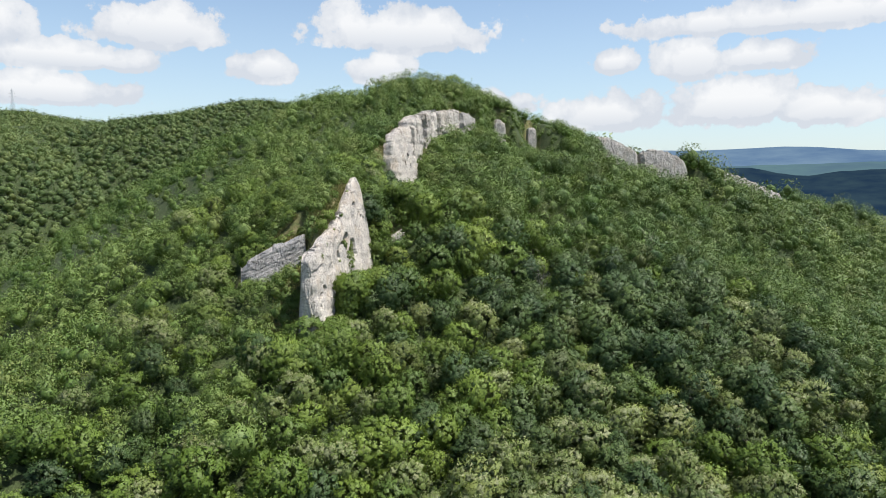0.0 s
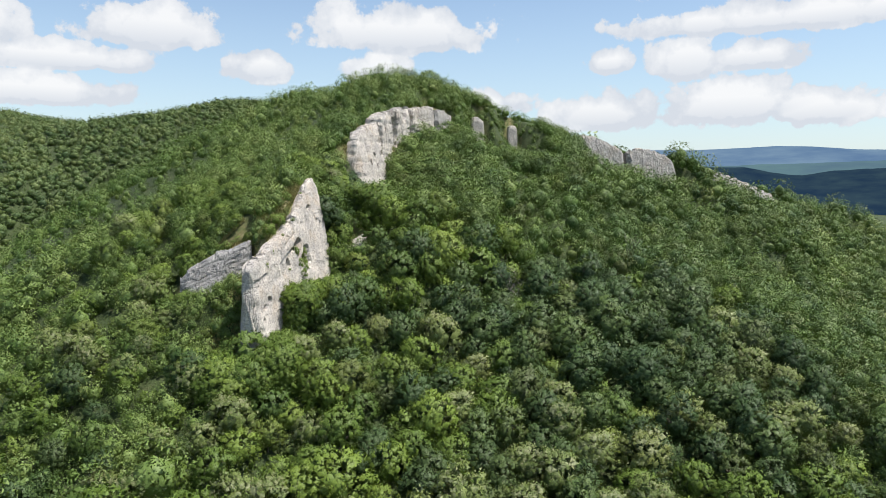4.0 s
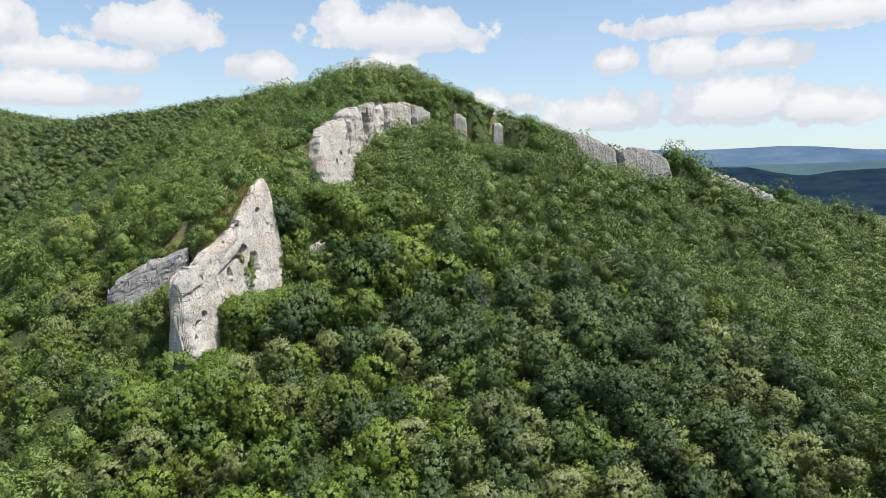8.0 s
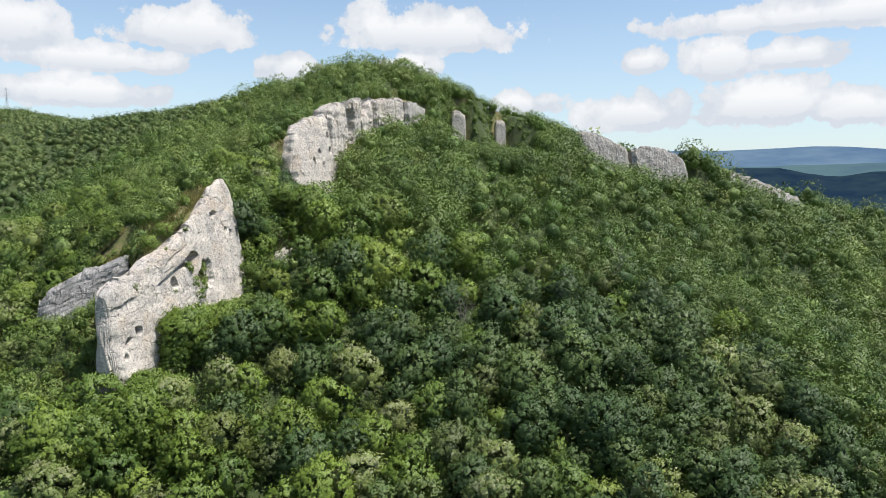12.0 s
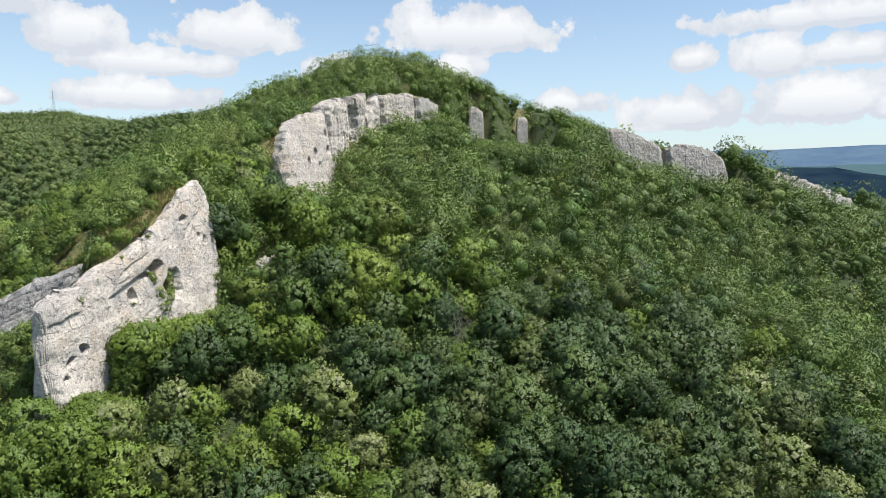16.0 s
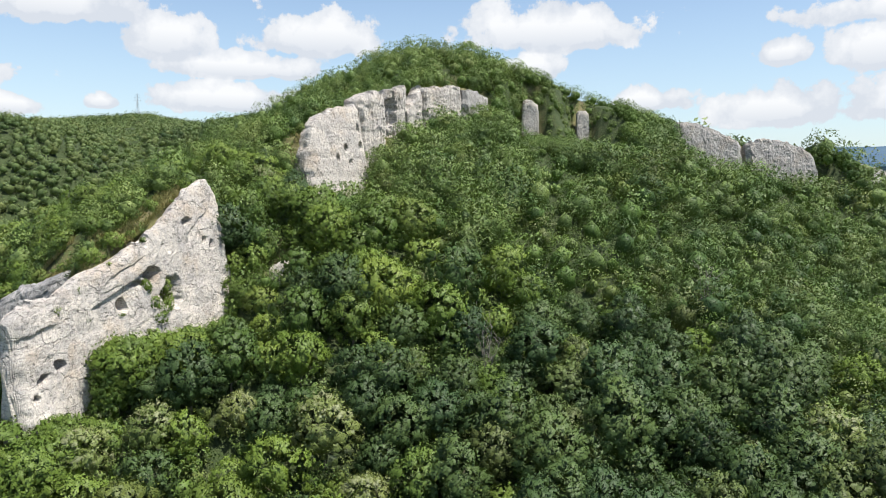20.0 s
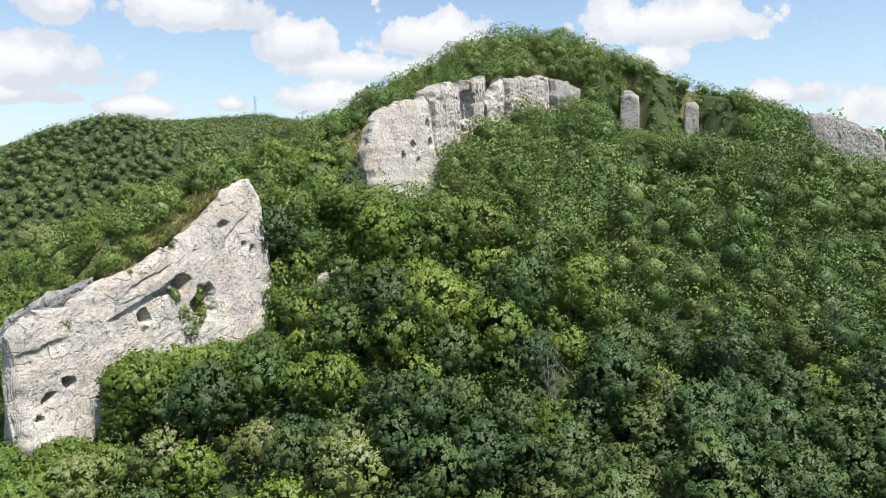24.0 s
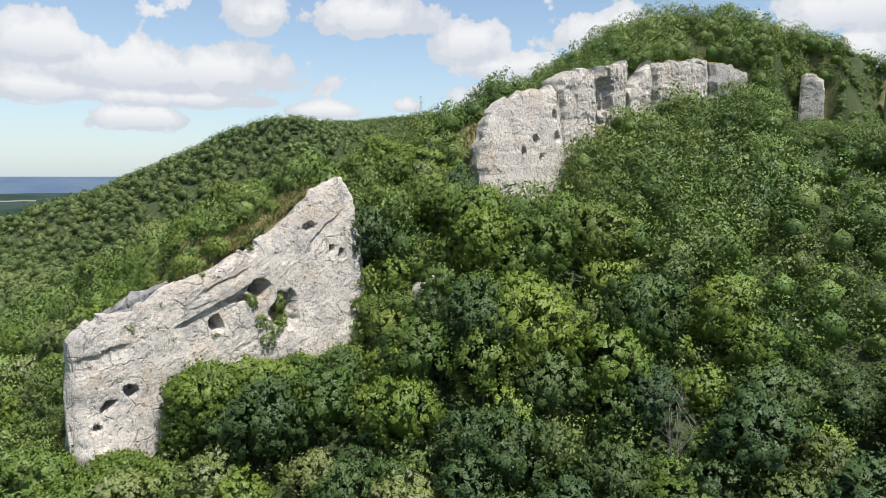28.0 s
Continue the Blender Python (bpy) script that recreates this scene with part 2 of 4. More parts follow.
def ground_material():
    m, nt, bsdf, out = material("forest_floor")
    co = nt.nodes.new("ShaderNodeTexCoord").outputs["Object"]

    def nz(scale, detail=5.0):
        n = node(nt, "ShaderNodeTexNoise", Scale=scale, Detail=detail, Roughness=0.6)
        nt.links.new(co, n.inputs["Vector"])
        return n.outputs["Fac"]
    col = ramp(nt, nz(0.5, 8), [(0.3, (0.026, 0.044, 0.010)), (0.48, (0.036, 0.058, 0.013)), (0.6, (0.050, 0.068, 0.020)), (0.75, (0.080, 0.076, 0.036))])
    col = blend(nt, spread(nt, nz(5.0, 4), 0.35, 0.6, 0.5, 0.0), col, (0.022, 0.032, 0.010))
    dry = nt.nodes.new("ShaderNodeAttribute")
    dry.attribute_name = "dry"
    straw = ramp(nt, nz(0.9, 7), [(0.3, (0.085, 0.11, 0.028)), (0.5, (0.17, 0.155, 0.062)), (0.7, (0.27, 0.22, 0.12))])
    col = blend(nt, dry.outputs["Fac"], col, straw)
    nt.links.new(col, bsdf.inputs["Base Color"])
    bsdf.inputs["Roughness"].default_value = 0.95
    bump = node(nt, "ShaderNodeBump", Strength=0.8, Distance=0.3)
    nt.links.new(nz(2.5, 6), bump.inputs["Height"])
    nt.links.new(bump.outputs[0], bsdf.inputs["Normal"])
    return m


def plain_material(name, base, second, scale, rough=0.85, metal=0.0):
    m, nt, bsdf, out = material(name)
    co = nt.nodes.new("ShaderNodeTexCoord").outputs["Object"]
    n = node(nt, "ShaderNodeTexNoise", Scale=scale, Detail=6.0, Roughness=0.65)
    nt.links.new(co, n.inputs["Vector"])
    nt.links.new(ramp(nt, n.outputs["Fac"], [(0.32, base), (0.68, second)]), bsdf.inputs["Base Color"])
    bsdf.inputs["Roughness"].default_value, bsdf.inputs["Metallic"].default_value = rough, metal
    return m


def distance_glow_material(name, low, high, scale=0.004):
    """Land so far off that air is all its colour: painted haze as a plain glow with faint fields."""
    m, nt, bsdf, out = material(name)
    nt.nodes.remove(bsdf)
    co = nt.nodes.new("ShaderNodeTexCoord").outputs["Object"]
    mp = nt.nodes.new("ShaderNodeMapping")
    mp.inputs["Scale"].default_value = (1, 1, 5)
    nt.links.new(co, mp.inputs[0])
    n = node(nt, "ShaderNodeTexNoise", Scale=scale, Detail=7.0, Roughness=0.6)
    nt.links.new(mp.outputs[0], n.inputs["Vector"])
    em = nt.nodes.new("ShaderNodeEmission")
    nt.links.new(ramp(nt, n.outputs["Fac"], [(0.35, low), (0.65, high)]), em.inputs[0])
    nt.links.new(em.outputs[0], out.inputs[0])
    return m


MAT_GROUND = ground_material()
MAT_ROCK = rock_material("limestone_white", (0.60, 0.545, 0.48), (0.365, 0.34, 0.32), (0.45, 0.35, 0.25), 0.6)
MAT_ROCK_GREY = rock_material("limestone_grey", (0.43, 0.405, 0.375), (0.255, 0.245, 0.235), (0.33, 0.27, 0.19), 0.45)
MAT_BARK = plain_material("bark", (0.10, 0.08, 0.06), (0.19, 0.16, 0.13), 3.0)
MAT_DEAD = plain_material("dead_wood", (0.15, 0.125, 0.12), (0.27, 0.24, 0.225), 3.0)
MAT_EARTH = plain_material("pale_earth", (0.30, 0.26, 0.21), (0.40, 0.36, 0.30), 1.5, 0.95)
MAT_STEEL = plain_material("galvanised_steel", (0.50, 0.52, 0.54), (0.60, 0.62, 0.64), 2.0, 0.6, 0.3)
OAK = ((0.056, 0.100, 0.016), (0.114, 0.178, 0.026), (0.190, 0.260, 0.042))
DARK = ((0.032, 0.062, 0.020), (0.058, 0.101, 0.030), (0.100, 0.150, 0.042))
PALE = ((0.092, 0.132, 0.032), (0.142, 0.188, 0.048), (0.203, 0.250, 0.075))
BRIGHT = ((0.088, 0.145, 0.021), (0.138, 0.208, 0.033), (0.208, 0.278, 0.052))
MAT_OAK = leaf_material("oak_leaves", *OAK)
MAT_HORNBEAM = leaf_material("hornbeam_leaves", *DARK)
MAT_LINDEN = leaf_material("linden_leaves", *PALE, bloom=(0.25, 0.268, 0.135), bloom_share=0.5)
MAT_HAZEL = leaf_material("hazel_leaves", *BRIGHT)
MAT_WOODS = leaf_material("mixed_leaves", (0.036, 0.072, 0.018), (0.102, 0.172, 0.031), (0.206, 0.270, 0.080), joined=True, gap_scale=4.0)
MAT_FAR = leaf_material("far_leaves", (0.058, 0.096, 0.032), (0.108, 0.160, 0.046), (0.180, 0.222, 0.076), joined=True, gap_scale=3.5)
MAT_GRASS = leaf_material("dry_grass_blades", (0.15, 0.18, 0.045), (0.27, 0.25, 0.09), (0.42, 0.34, 0.16), joined=True)


# ---------------------------------------------------------------- the lie of the land
# crest lines: nodes (x, y, z); fall to the left and to the right of the line; rounding of the crest
CRESTS = [
    ([(-38, 60, 62), (-30, 112, 76.2), (-20, 150, 84.5), (-8, 185, 109.2), (-4, 215, 120.4), (-8, 252, 148.4), (14, 265, 144.4), (36, 278, 139.2)], 0.55, 0.92, 20),
    ([(36, 278, 129.5), (62, 289, 131.5), (82, 295, 126.7), (104, 301, 122.6), (130, 318, 115.9), (165, 340, 107.3), (220, 372, 96.5), (330, 440, 40)], 0.48, 0.82, 6),
    ([(-32, 141, 107.5), (-28, 144.5, 110.6), (-26.3, 149, 113.6), (-23.5, 156, 117.8)], 0.5, 3.0, 3, 1.0),
    ([(-17, 184, 126), (-14, 198, 131.8), (-8, 212, 134), (-4, 226, 138), (8, 242, 139.5)], 0.5, 3.0, 3, 0.8),
    ([(-24, 158, 117), (-27, 172, 119.5), (-26, 186, 124)], 0.45, 1.3, 3, 1.0),
    ([(-20, 244, 134.2), (-38, 207, 121), (-48, 172, 106.2), (-60, 135, 84), (-75, 95, 75.8)], 0.55, 0.68, 18),
    ([(-20, 260, 144), (-45, 292, 147.5), (-60, 345, 152), (-100, 400, 130), (-150, 440, 105)], 0.64, 0.55, 14),
    ([(20, 262, 118.2), (44, 205, 97.4), (72, 150, 78.4), (80, 100, 70.9)], 0.38, 0.33, 20),
]
FAR_CRESTS = [
    ([(-800, 840, 186), (-504, 816, 187), (-319, 645, 161), (-257, 657, 169), (-198, 722, 189.5), (-120, 760, 190), (40, 790, 183)], 0.36, 0.41, 40),
    ([(-430, 640, 165), (-370, 520, 155.2), (-345, 440, 153.7), (-400, 330, 100.6), (-470, 200, 60)], 0.56, 0.57, 30),
]


def land(X, Y):
    """Height of the bare ground, for arrays of places."""
    X, Y = np.asarray(X, float), np.asarray(Y, float)
    forms = []
    for nodes, fall_l, fall_r, r, *end_fall in CRESTS + FAR_CRESTS:
        for (ax, ay, az), (bx, by, bz) in zip(nodes[:-1], nodes[1:]):
            dx, dy = bx - ax, by - ay
            l2 = dx * dx + dy * dy
            raw = ((X - ax) * dx + (Y - ay) * dy) / l2
            u = np.clip(raw, 0, 1)
            px, py = X - ax - u * dx, Y - ay - u * dy
            d = np.hypot(px, py)
            side = np.clip((dx * py - dy * px) / math.sqrt(l2) / np.maximum(d, 1e-6), -1, 1)
            fall = (fall_l * (1 + side) + fall_r * (1 - side)) / 2
            form = az + u * (bz - az) - fall * (np.sqrt(d * d + r * r) - r)
            if end_fall:
                form = form - end_fall[0] * np.abs(raw - u) * math.sqrt(l2)
            forms.append(form)
    near = np.clip((620 - np.hypot(X + 60, Y - 250)) / 280, 0, 1)
    near = near * near * (3 - 2 * near)
    forms.append(18 + near * (46.6 + 0.0059 * X + 0.0323 * np.clip(Y, -100, 800)))
    forms = np.array(forms)
    top = forms.max(0)
    z = top + 3.0 * np.log(np.exp((forms - top) / 3.0).sum(0))
    # benches below the rock faces, and the ground behind their brinks
    for w in RIBS:
        rx, ry = X - w.p0.x, Y - w.p0.y
        u, d = rx * w.dir.x + ry * w.dir.y, rx * w.nrm.x + ry * w.nrm.y
        foot = np.interp(u, [p[0] for p in w.foot], [p[1] for p in w.foot])
        brink = np.interp(u, [p[0] for p in w.top], [p[1] for p in w.top])
        apron = np.minimum(w.apron, 4.0 + np.clip(d, 0, 30))
        along = np.clip((np.minimum(u - w.u0, w.u1 - u) + apron) / apron, 0, 1)
        z = z - along * np.clip((d + 3.6) / 1.4, 0, 1) * np.clip(((36 if w.reach > 30 else 24) - d) / 12, 0, 1) * np.maximum(0, z - (foot - w.drop))
        z = z + along * np.clip((d + 2.6) / 1.4, 0, 1) * np.clip((9 - d) / 4, 0, 1) * np.maximum(0, foot - w.drop - 0.6 * np.maximum(d - 3, 0) - z) * (1 - bool(w.lips) * np.clip((u - 4) / 4, 0, 1))
        back, rise = (14, 0.24) if w.lips else (w.thick + 2, 0.1)
        if w.held:          # a grassy shoulder carries on behind the brink
            z = z + along * np.clip((u - 9) / 4, 0, 1) * ((d < -2.6) & (d > -16)) * np.maximum(0, brink - 1.0 - 0.45 * np.maximum(0, -d - 5) - z)
        close = np.clip((np.minimum(u - w.u0, w.u1 - u) + 4) / 4, 0, 1)
        z = z - np.minimum(along, close) * ((d > -back) & (d <= 0)) * np.maximum(0, z - (brink - 0.7 + rise * np.maximum(0, -d - 1)))
    # small hollows and swells
    z = z + 0.9 * np.sin(X * 0.071 + 1.3) * np.sin(Y * 0.083 + 0.4) + 0.5 * np.sin(X * 0.19 + Y * 0.13)
    return z


def mesh_from(name, verts, faces, mat, smooth=False, normals=None):
    me = bpy.data.meshes.new(name)
    verts = np.asarray(verts, np.float32)
    faces = np.asarray(faces, np.int32)
    k = faces.shape[1]
    me.vertices.add(len(verts))
    me.vertices.foreach_set("co", verts.ravel())
    me.loops.add(faces.size)
    me.loops.foreach_set("vertex_index", faces.ravel())
    me.polygons.add(len(faces))
    me.polygons.foreach_set("loop_start", np.arange(0, faces.size, k, dtype=np.int32))
    me.polygons.foreach_set("use_smooth", np.full(len(faces), smooth))
    me.update(calc_edges=True)
    me.validate()
    if mat:
        me.materials.append(mat)
    if normals is not None:
        at = me.attributes.new("custom_normal", "FLOAT_VECTOR", "POINT")
        at.data.foreach_set("vector", np.asarray(normals, np.float32).ravel())
    return me


def grid_faces(nu, nv):
    i = np.arange((nu - 1) * (nv - 1))
    a = (i // (nv - 1)) * nv + i % (nv - 1)
    return np.stack([a, a + nv, a + nv + 1, a + 1], 1)


def axis(lo, hi, fine_lo, fine_hi, step, close_lo, close_hi):
    """Grid lines: close together over the hill, wider and wider towards the horizon."""
    mid = list(np.arange(fine_lo, close_lo, step)) + list(np.arange(close_lo, close_hi, 1.5)) + list(np.arange(close_hi, fine_hi + 0.1, step))
    out, s, v = [], step, fine_hi
    while v < hi:
        s *= 1.16
        v += s
        out.append(min(v, hi))
    low, s, v = [], step, fine_lo
    while v > lo:
        s *= 1.16
        v -= s
        low.append(max(v, lo))
    return np.array(low[::-1] + mid + out)


# ---------------------------------------------------------------- limestone outcrops
class Wall:
    """A standing rib of rock: a line on the plan, its top and foot along it, its thickness, and its hollows."""

    def __init__(self, start, end, top, foot, thick, lean=0.0, seed=1, caves=(), dip=0.0, rough=1.0, blocky=0.0, step=0.3, drop=6.0, ends=(1, 1), brow=0.7, ledge=1.0, reach=15.0, lips=(), blunt=0.45):
        self.p0, self.p1 = Vector(start), Vector(end)
        self.dir = (self.p1 - self.p0).normalized()
        self.nrm = Vector((self.dir.y, -self.dir.x))
        self.top, self.foot, self.thick, self.lean, self.seed = top, foot, thick, lean, seed
        self.caves, self.dip, self.rough, self.blocky, self.step, self.drop, self.ends, self.brow, self.ledge, self.reach, self.lips, self.blunt = caves, dip, rough, blocky, step, drop, ends, brow, ledge, reach, lips, blunt
        self.u0, self.u1 = top[0][0], top[-1][0]
        self.held = False
        small = self.u1 - self.u0 < 6 and reach > 15
        self.side, self.apron = (7.0, 16.0) if small else (1.5, 4.0)

    def top_at(self, u):
        return float(np.interp(u, [p[0] for p in self.top], [p[1] for p in self.top]))

    def foot_at(self, u):
        return float(np.interp(u, [p[0] for p in self.foot], [p[1] for p in self.foot]))

    def relief(self, u, z, arc):
        """How far the face stands out (positive) or is hollowed, in metres."""
        s = self.seed * 13.7
        d = (0.45 if self.lips else 0.28) * noise.fractal(Vector((arc * 0.11 + s, z * 0.11, s)), 0.9, 2.0, 2)
        # plates broken off: flat chips of two sizes, each a little proud or sunk
        across = z - self.dip * u
        for f, amp in ((0.45, 0.20), (1.2, 0.12)):
            q = Vector((arc * f * 0.85 + s + 0.3 * noise.noise(Vector((arc * 0.7, z * 0.7, s))), (z - 0.3 * self.dip * u) * f * 1.1, s * 0.1))
            pt = noise.voronoi(q)[1][0]
            d += self.rough * amp * noise.noise(pt * 7.7 + Vector((0.3, 0.6, 0.9))) * 1.6
        # ledges along the bedding, strong in some places and gone in others
        thin = self.ledge > 1.5
        w = across * (1.15 if thin else 0.42) + 0.9 * noise.noise(Vector((u * 0.11, z * 0.11, s)))
        fr = w - math.floor(w)
        amp = max(0.0, min(1.0, 2.2 * noise.noise(Vector((u * 0.1 + 7, z * 0.16, s + 2)))))
        amp = 0.3 + 0.3 * amp if thin else 0.6 * amp
        d += self.ledge * amp * (0.30 * (fr if fr < 0.85 else (1 - fr) * 5.67) - 0.14)
        # upright joints between blocks
        if self.blocky:
            q = (u + 0.7 * noise.noise(Vector((z * 0.2, s, u * 0.1))) + 2.2 * noise.noise(Vector((u * 0.3, s, 0)))) / 3.1 + s
            jf = abs(q - round(q))
            d += self.blocky * (min(0.5, (0.5 - jf) * 4.0) - 0.5 + 0.9 * noise.cell(Vector((math.floor(q), s, 0.5))))
        # weathered pits
        v = noise.voronoi(Vector((arc * 1.15 + s, z * 1.25, s)))[0][0]
        d -= 0.40 * max(0.0, 0.20 - v) / 0.20 * max(0.0, min(1.0, 0.3 + 3 * noise.noise(Vector((u * 0.2, z * 0.2, s + 5)))))
        d += 0.22 * self.rough * (0.8 - noise.turbulence(Vector((arc * 0.7 + s, z * 0.75, s)), 4, True))
        d += 0.09 * noise.fractal(Vector((arc * 1.9, z * 1.9, s)), 0.7, 2.0, 4)
        d *= min(1.0, self.rough)
        # overhangs: the face steps back under a slanting lip
        for ua, za, ub, zb, depth, tall in self.lips:
            if ua < u < ub:
                below = za + (zb - za) * (u - ua) / (ub - ua) + 0.35 * noise.noise(Vector((u * 0.8, s, 3.0))) - z
                if 0 < below < tall:
                    d -= depth * min(1.0, below / 0.25) * min(1.0, (tall - below) / tall * 1.6) * min(1.0, (u - ua) / 1.2, (ub - u) / 1.2)
        for cu, cz, cw, ch, cd in self.caves:
            e = math.hypot((u - cu) / cw, (z - cz) / ch) + 0.25 * noise.noise(Vector((u * 1.2, z * 1.2, s)))
            if e < 1.15:
                d -= cd * min(1.0, max(0.0, (1.15 - e) / 0.4))
        return d

    def swell(self, u, z):
        """The fin's northern end leans out towards its foot, and its southern foot spreads."""
        if not self.lips:
            return 0.0
        return 0.10 * min(1.0, max(0.0, (u - 22) / 10)) * (116 - max(z, 98)) + 0.9 * min(1.0, max(0.0, (96.5 - z) / 4)) * min(1.0, max(0.0, (9 - u) / 4))

    def build(self, name, mat):
        nu = max(8, int((self.u1 - self.u0) / self.step))
        us = np.linspace(self.u0, self.u1, nu)
        hmax = max(self.top_at(u) - self.foot_at(u) for u in us)
        nv, nt, nb = max(8, int(hmax / self.step)), 6, 7
        verts = []
        span = self.u1 - self.u0
        for u in us:
            zt, zb = self.top_at(u), self.foot_at(u) - self.drop - 1.5
            zt += 0.45 * (noise.cell(Vector((u * 0.9 + 0.4 * math.sin(u * 2.1), self.seed * 5.1, 0.5))) - 0.5) * min(1, self.rough)
            zt += 0.5 * noise.fractal(Vector((u * 0.45, self.seed * 3.1, 2.0)), 0.8, 2.0, 4) * min(1, self.rough)
            ends = min(1.0, self.blunt + min(u - self.u0 + (99 if not self.ends[0] else 0), self.u1 - u + (99 if not self.ends[1] else 0)) / (0.07 * span + 0.9))     # the rib thins towards its ends
            ends = math.sqrt(max(0.0, ends))
            th = self.thick * ends * self.brow
            batter = self.thick * ends * (1 - self.brow) / max(4.0, zt - zb - self.drop - 1.5)
            back = self.thick * (1 - ends) * 0.5
            col = []
            for k in range(nv):
                f = k / (nv - 1)
                z = zb + (zt - zb) * f
                edge = max(0.0, (f - 0.9) / 0.1) ** 2 * 0.35
                off = self.relief(u, z, u - 1.2 * back) * (1 if f < 0.97 else 0.6) - self.lean * (z - (zt + zb + self.drop + 1.5) / 2) - edge - back + self.swell(u, z)
                col.append((off, z, 0.0))
            o_top = col[-1][0]
            for k in range(1, nt):
                f = k / nt
                col.append((o_top - th * f, zt + 0.35 * math.sin(f * math.pi) + 0.3 * noise.noise(Vector((u * 0.6, f * 3, self.seed))) - 0.6 * f, 0))
            for k in range(nb):
                f = k / (nb - 1)
                z = zt - 0.6 + (zb - zt + 0.6) * f
                col.append((o_top - th - batter * min(zt - z, zt - zb - self.drop - 1.5) + 0.5 * noise.noise(Vector((u * 0.4, z * 0.4, self.seed + 9))), z, 0))
            for off, z, _ in col:
                # the ends also wander a little, so that no edge runs straight
                wob = 0.35 * noise.noise(Vector((z * 0.9, 7.0, self.seed))) + 0.45 * noise.noise(Vector((z * 0.5, off * 0.4, self.seed + 3)))
                # seams between the pieces of one rib run aslant and crooked
                seam = 0.22 * (z - 104) + 1.2 * noise.noise(Vector((z * 0.35, 4.0, self.seed)))
                wob += seam * ((0 if self.ends[0] else 1 - (u - self.u0) / span) + (0 if self.ends[1] else (u - self.u0) / span))
                p = self.p0 + self.dir * (u + wob) + self.nrm * off
                verts.append((p.x, p.y, z))
        n = nv + (nt - 1) + nb
        base = Vector((*(self.p0 + self.dir * ((self.u0 + self.u1) / 2)), min(v[2] for v in verts)))
        verts = np.array(verts) - np.array(base)
        f = grid_faces(nu, n)
        cap = []
        for e in [k for k, shut in zip((0, nu - 1), self.ends) if shut]:       # close the free ends with strips from front to back
            ids = [e * n + k for k in range(n)]
            for k in range(n // 2 - 1):
                q = (ids[k], ids[k + 1], ids[n - 2 - k], ids[n - 1 - k])
                cap.append(q if e == 0 else q[::-1])
        me = mesh_from(name, verts, np.vstack([f, np.array(cap)]) if cap else f, mat)
        ob = new(name, me)
        ob.location = base
        return ob

    def cap_over(self, x, y):
        """Where a plant just in front of the face must end so as to leave the rock bare; None elsewhere."""
        r = Vector((x, y)) - self.p0
        u, d = r.dot(self.dir), r.dot(self.nrm)
        if self.u0 - self.side < u < self.u1 + self.side and 0 < d < self.reach:
            return self.foot_at(u) + (120 - self.foot_at(u)) / 105 * d
        return None

    def covers(self, x, y, front=1.2, rear=0.0):
        r = Vector((x, y)) - self.p0
        u, d = r.dot(self.dir), r.dot(self.nrm)
        return self.u0 - 0.5 < u < self.u1 + 0.5 and -self.thick * self.brow - 0.6 - rear < d < front


FIN = ((-24, 125), (-18.8, 158.9))
CLIFF = ((-13.3, 179.9), (-5.4, 210.1))
BAND = ((-1.5, 222), (21, 253))
EAST = ((70, 285), (130, 300))
FIN_TOP = [(0, 96), (1.1, 98), (1.7, 103.4), (2.4, 104.8), (4.2, 105.9), (7.4, 105.4), (11, 107.9), (17.5, 110.8), (21, 111.9), (26.4, 115.9), (29.7, 118.1), (33.8, 119.2), (34.8, 118.2), (35.8, 115.9), (37.4, 112.5)]
FIN_FOOT = [(0, 91), (1.7, 92), (9.6, 92.8), (10.6, 94.5), (11.5, 99.5), (12.6, 101.4), (17, 100), (28.5, 99.4), (31, 100.2), (34, 103.2), (36, 107), (37.4, 111)]
FIN_CAVES = [(21.4, 106.6, 1.15, 1.0, 3.2), (16.6, 103.3, 0.7, 0.95, 2.4), (7.6, 97.9, 0.8, 0.6, 2.0), (5.2, 96.9, 0.85, 0.5, 1.6), (4.1, 95.0, 0.6, 0.35, 1.2),
             (30.6, 110.4, 0.4, 0.45, 1.6), (32.1, 109.7, 0.4, 0.65, 1.8), (27.9, 113.3, 0.9, 0.5, 1.0), (24.6, 103.6, 1.5, 2.2, 1.7), (19.0, 105.6, 1.6, 0.35, 0.9), (35.4, 110.6, 0.5, 0.6, 0.9)]


FIN_LIPS = [(11.5, 103.6, 22.4, 108.2, 0.42, 4.0), (13.5, 106.6, 19.5, 109.4, 0.25, 1.2), (26.5, 110.6, 33.5, 115.6, 0.3, 2.0), (1.0, 101.5, 7.5, 103.0, 0.3, 2.0)]


def stretch(line, a, b):
    """The part of a profile between a and b."""
    xs, zs = [p[0] for p in line], [p[1] for p in line]
    return [(a, float(np.interp(a, xs, zs)))] + [p for p in line if a < p[0] < b] + [(b, float(np.interp(b, xs, zs)))]


def fin_piece(a, b, seed, ends, thick, brow=0.28):
    return Wall(*FIN, stretch(FIN_TOP, a, b), FIN_FOOT, thick, 0.10, seed, FIN_CAVES, 0.55, 0.55, 0.0, 0.15, 5.0, ends, brow, 0.0, 15.0, FIN_LIPS, 0.03)


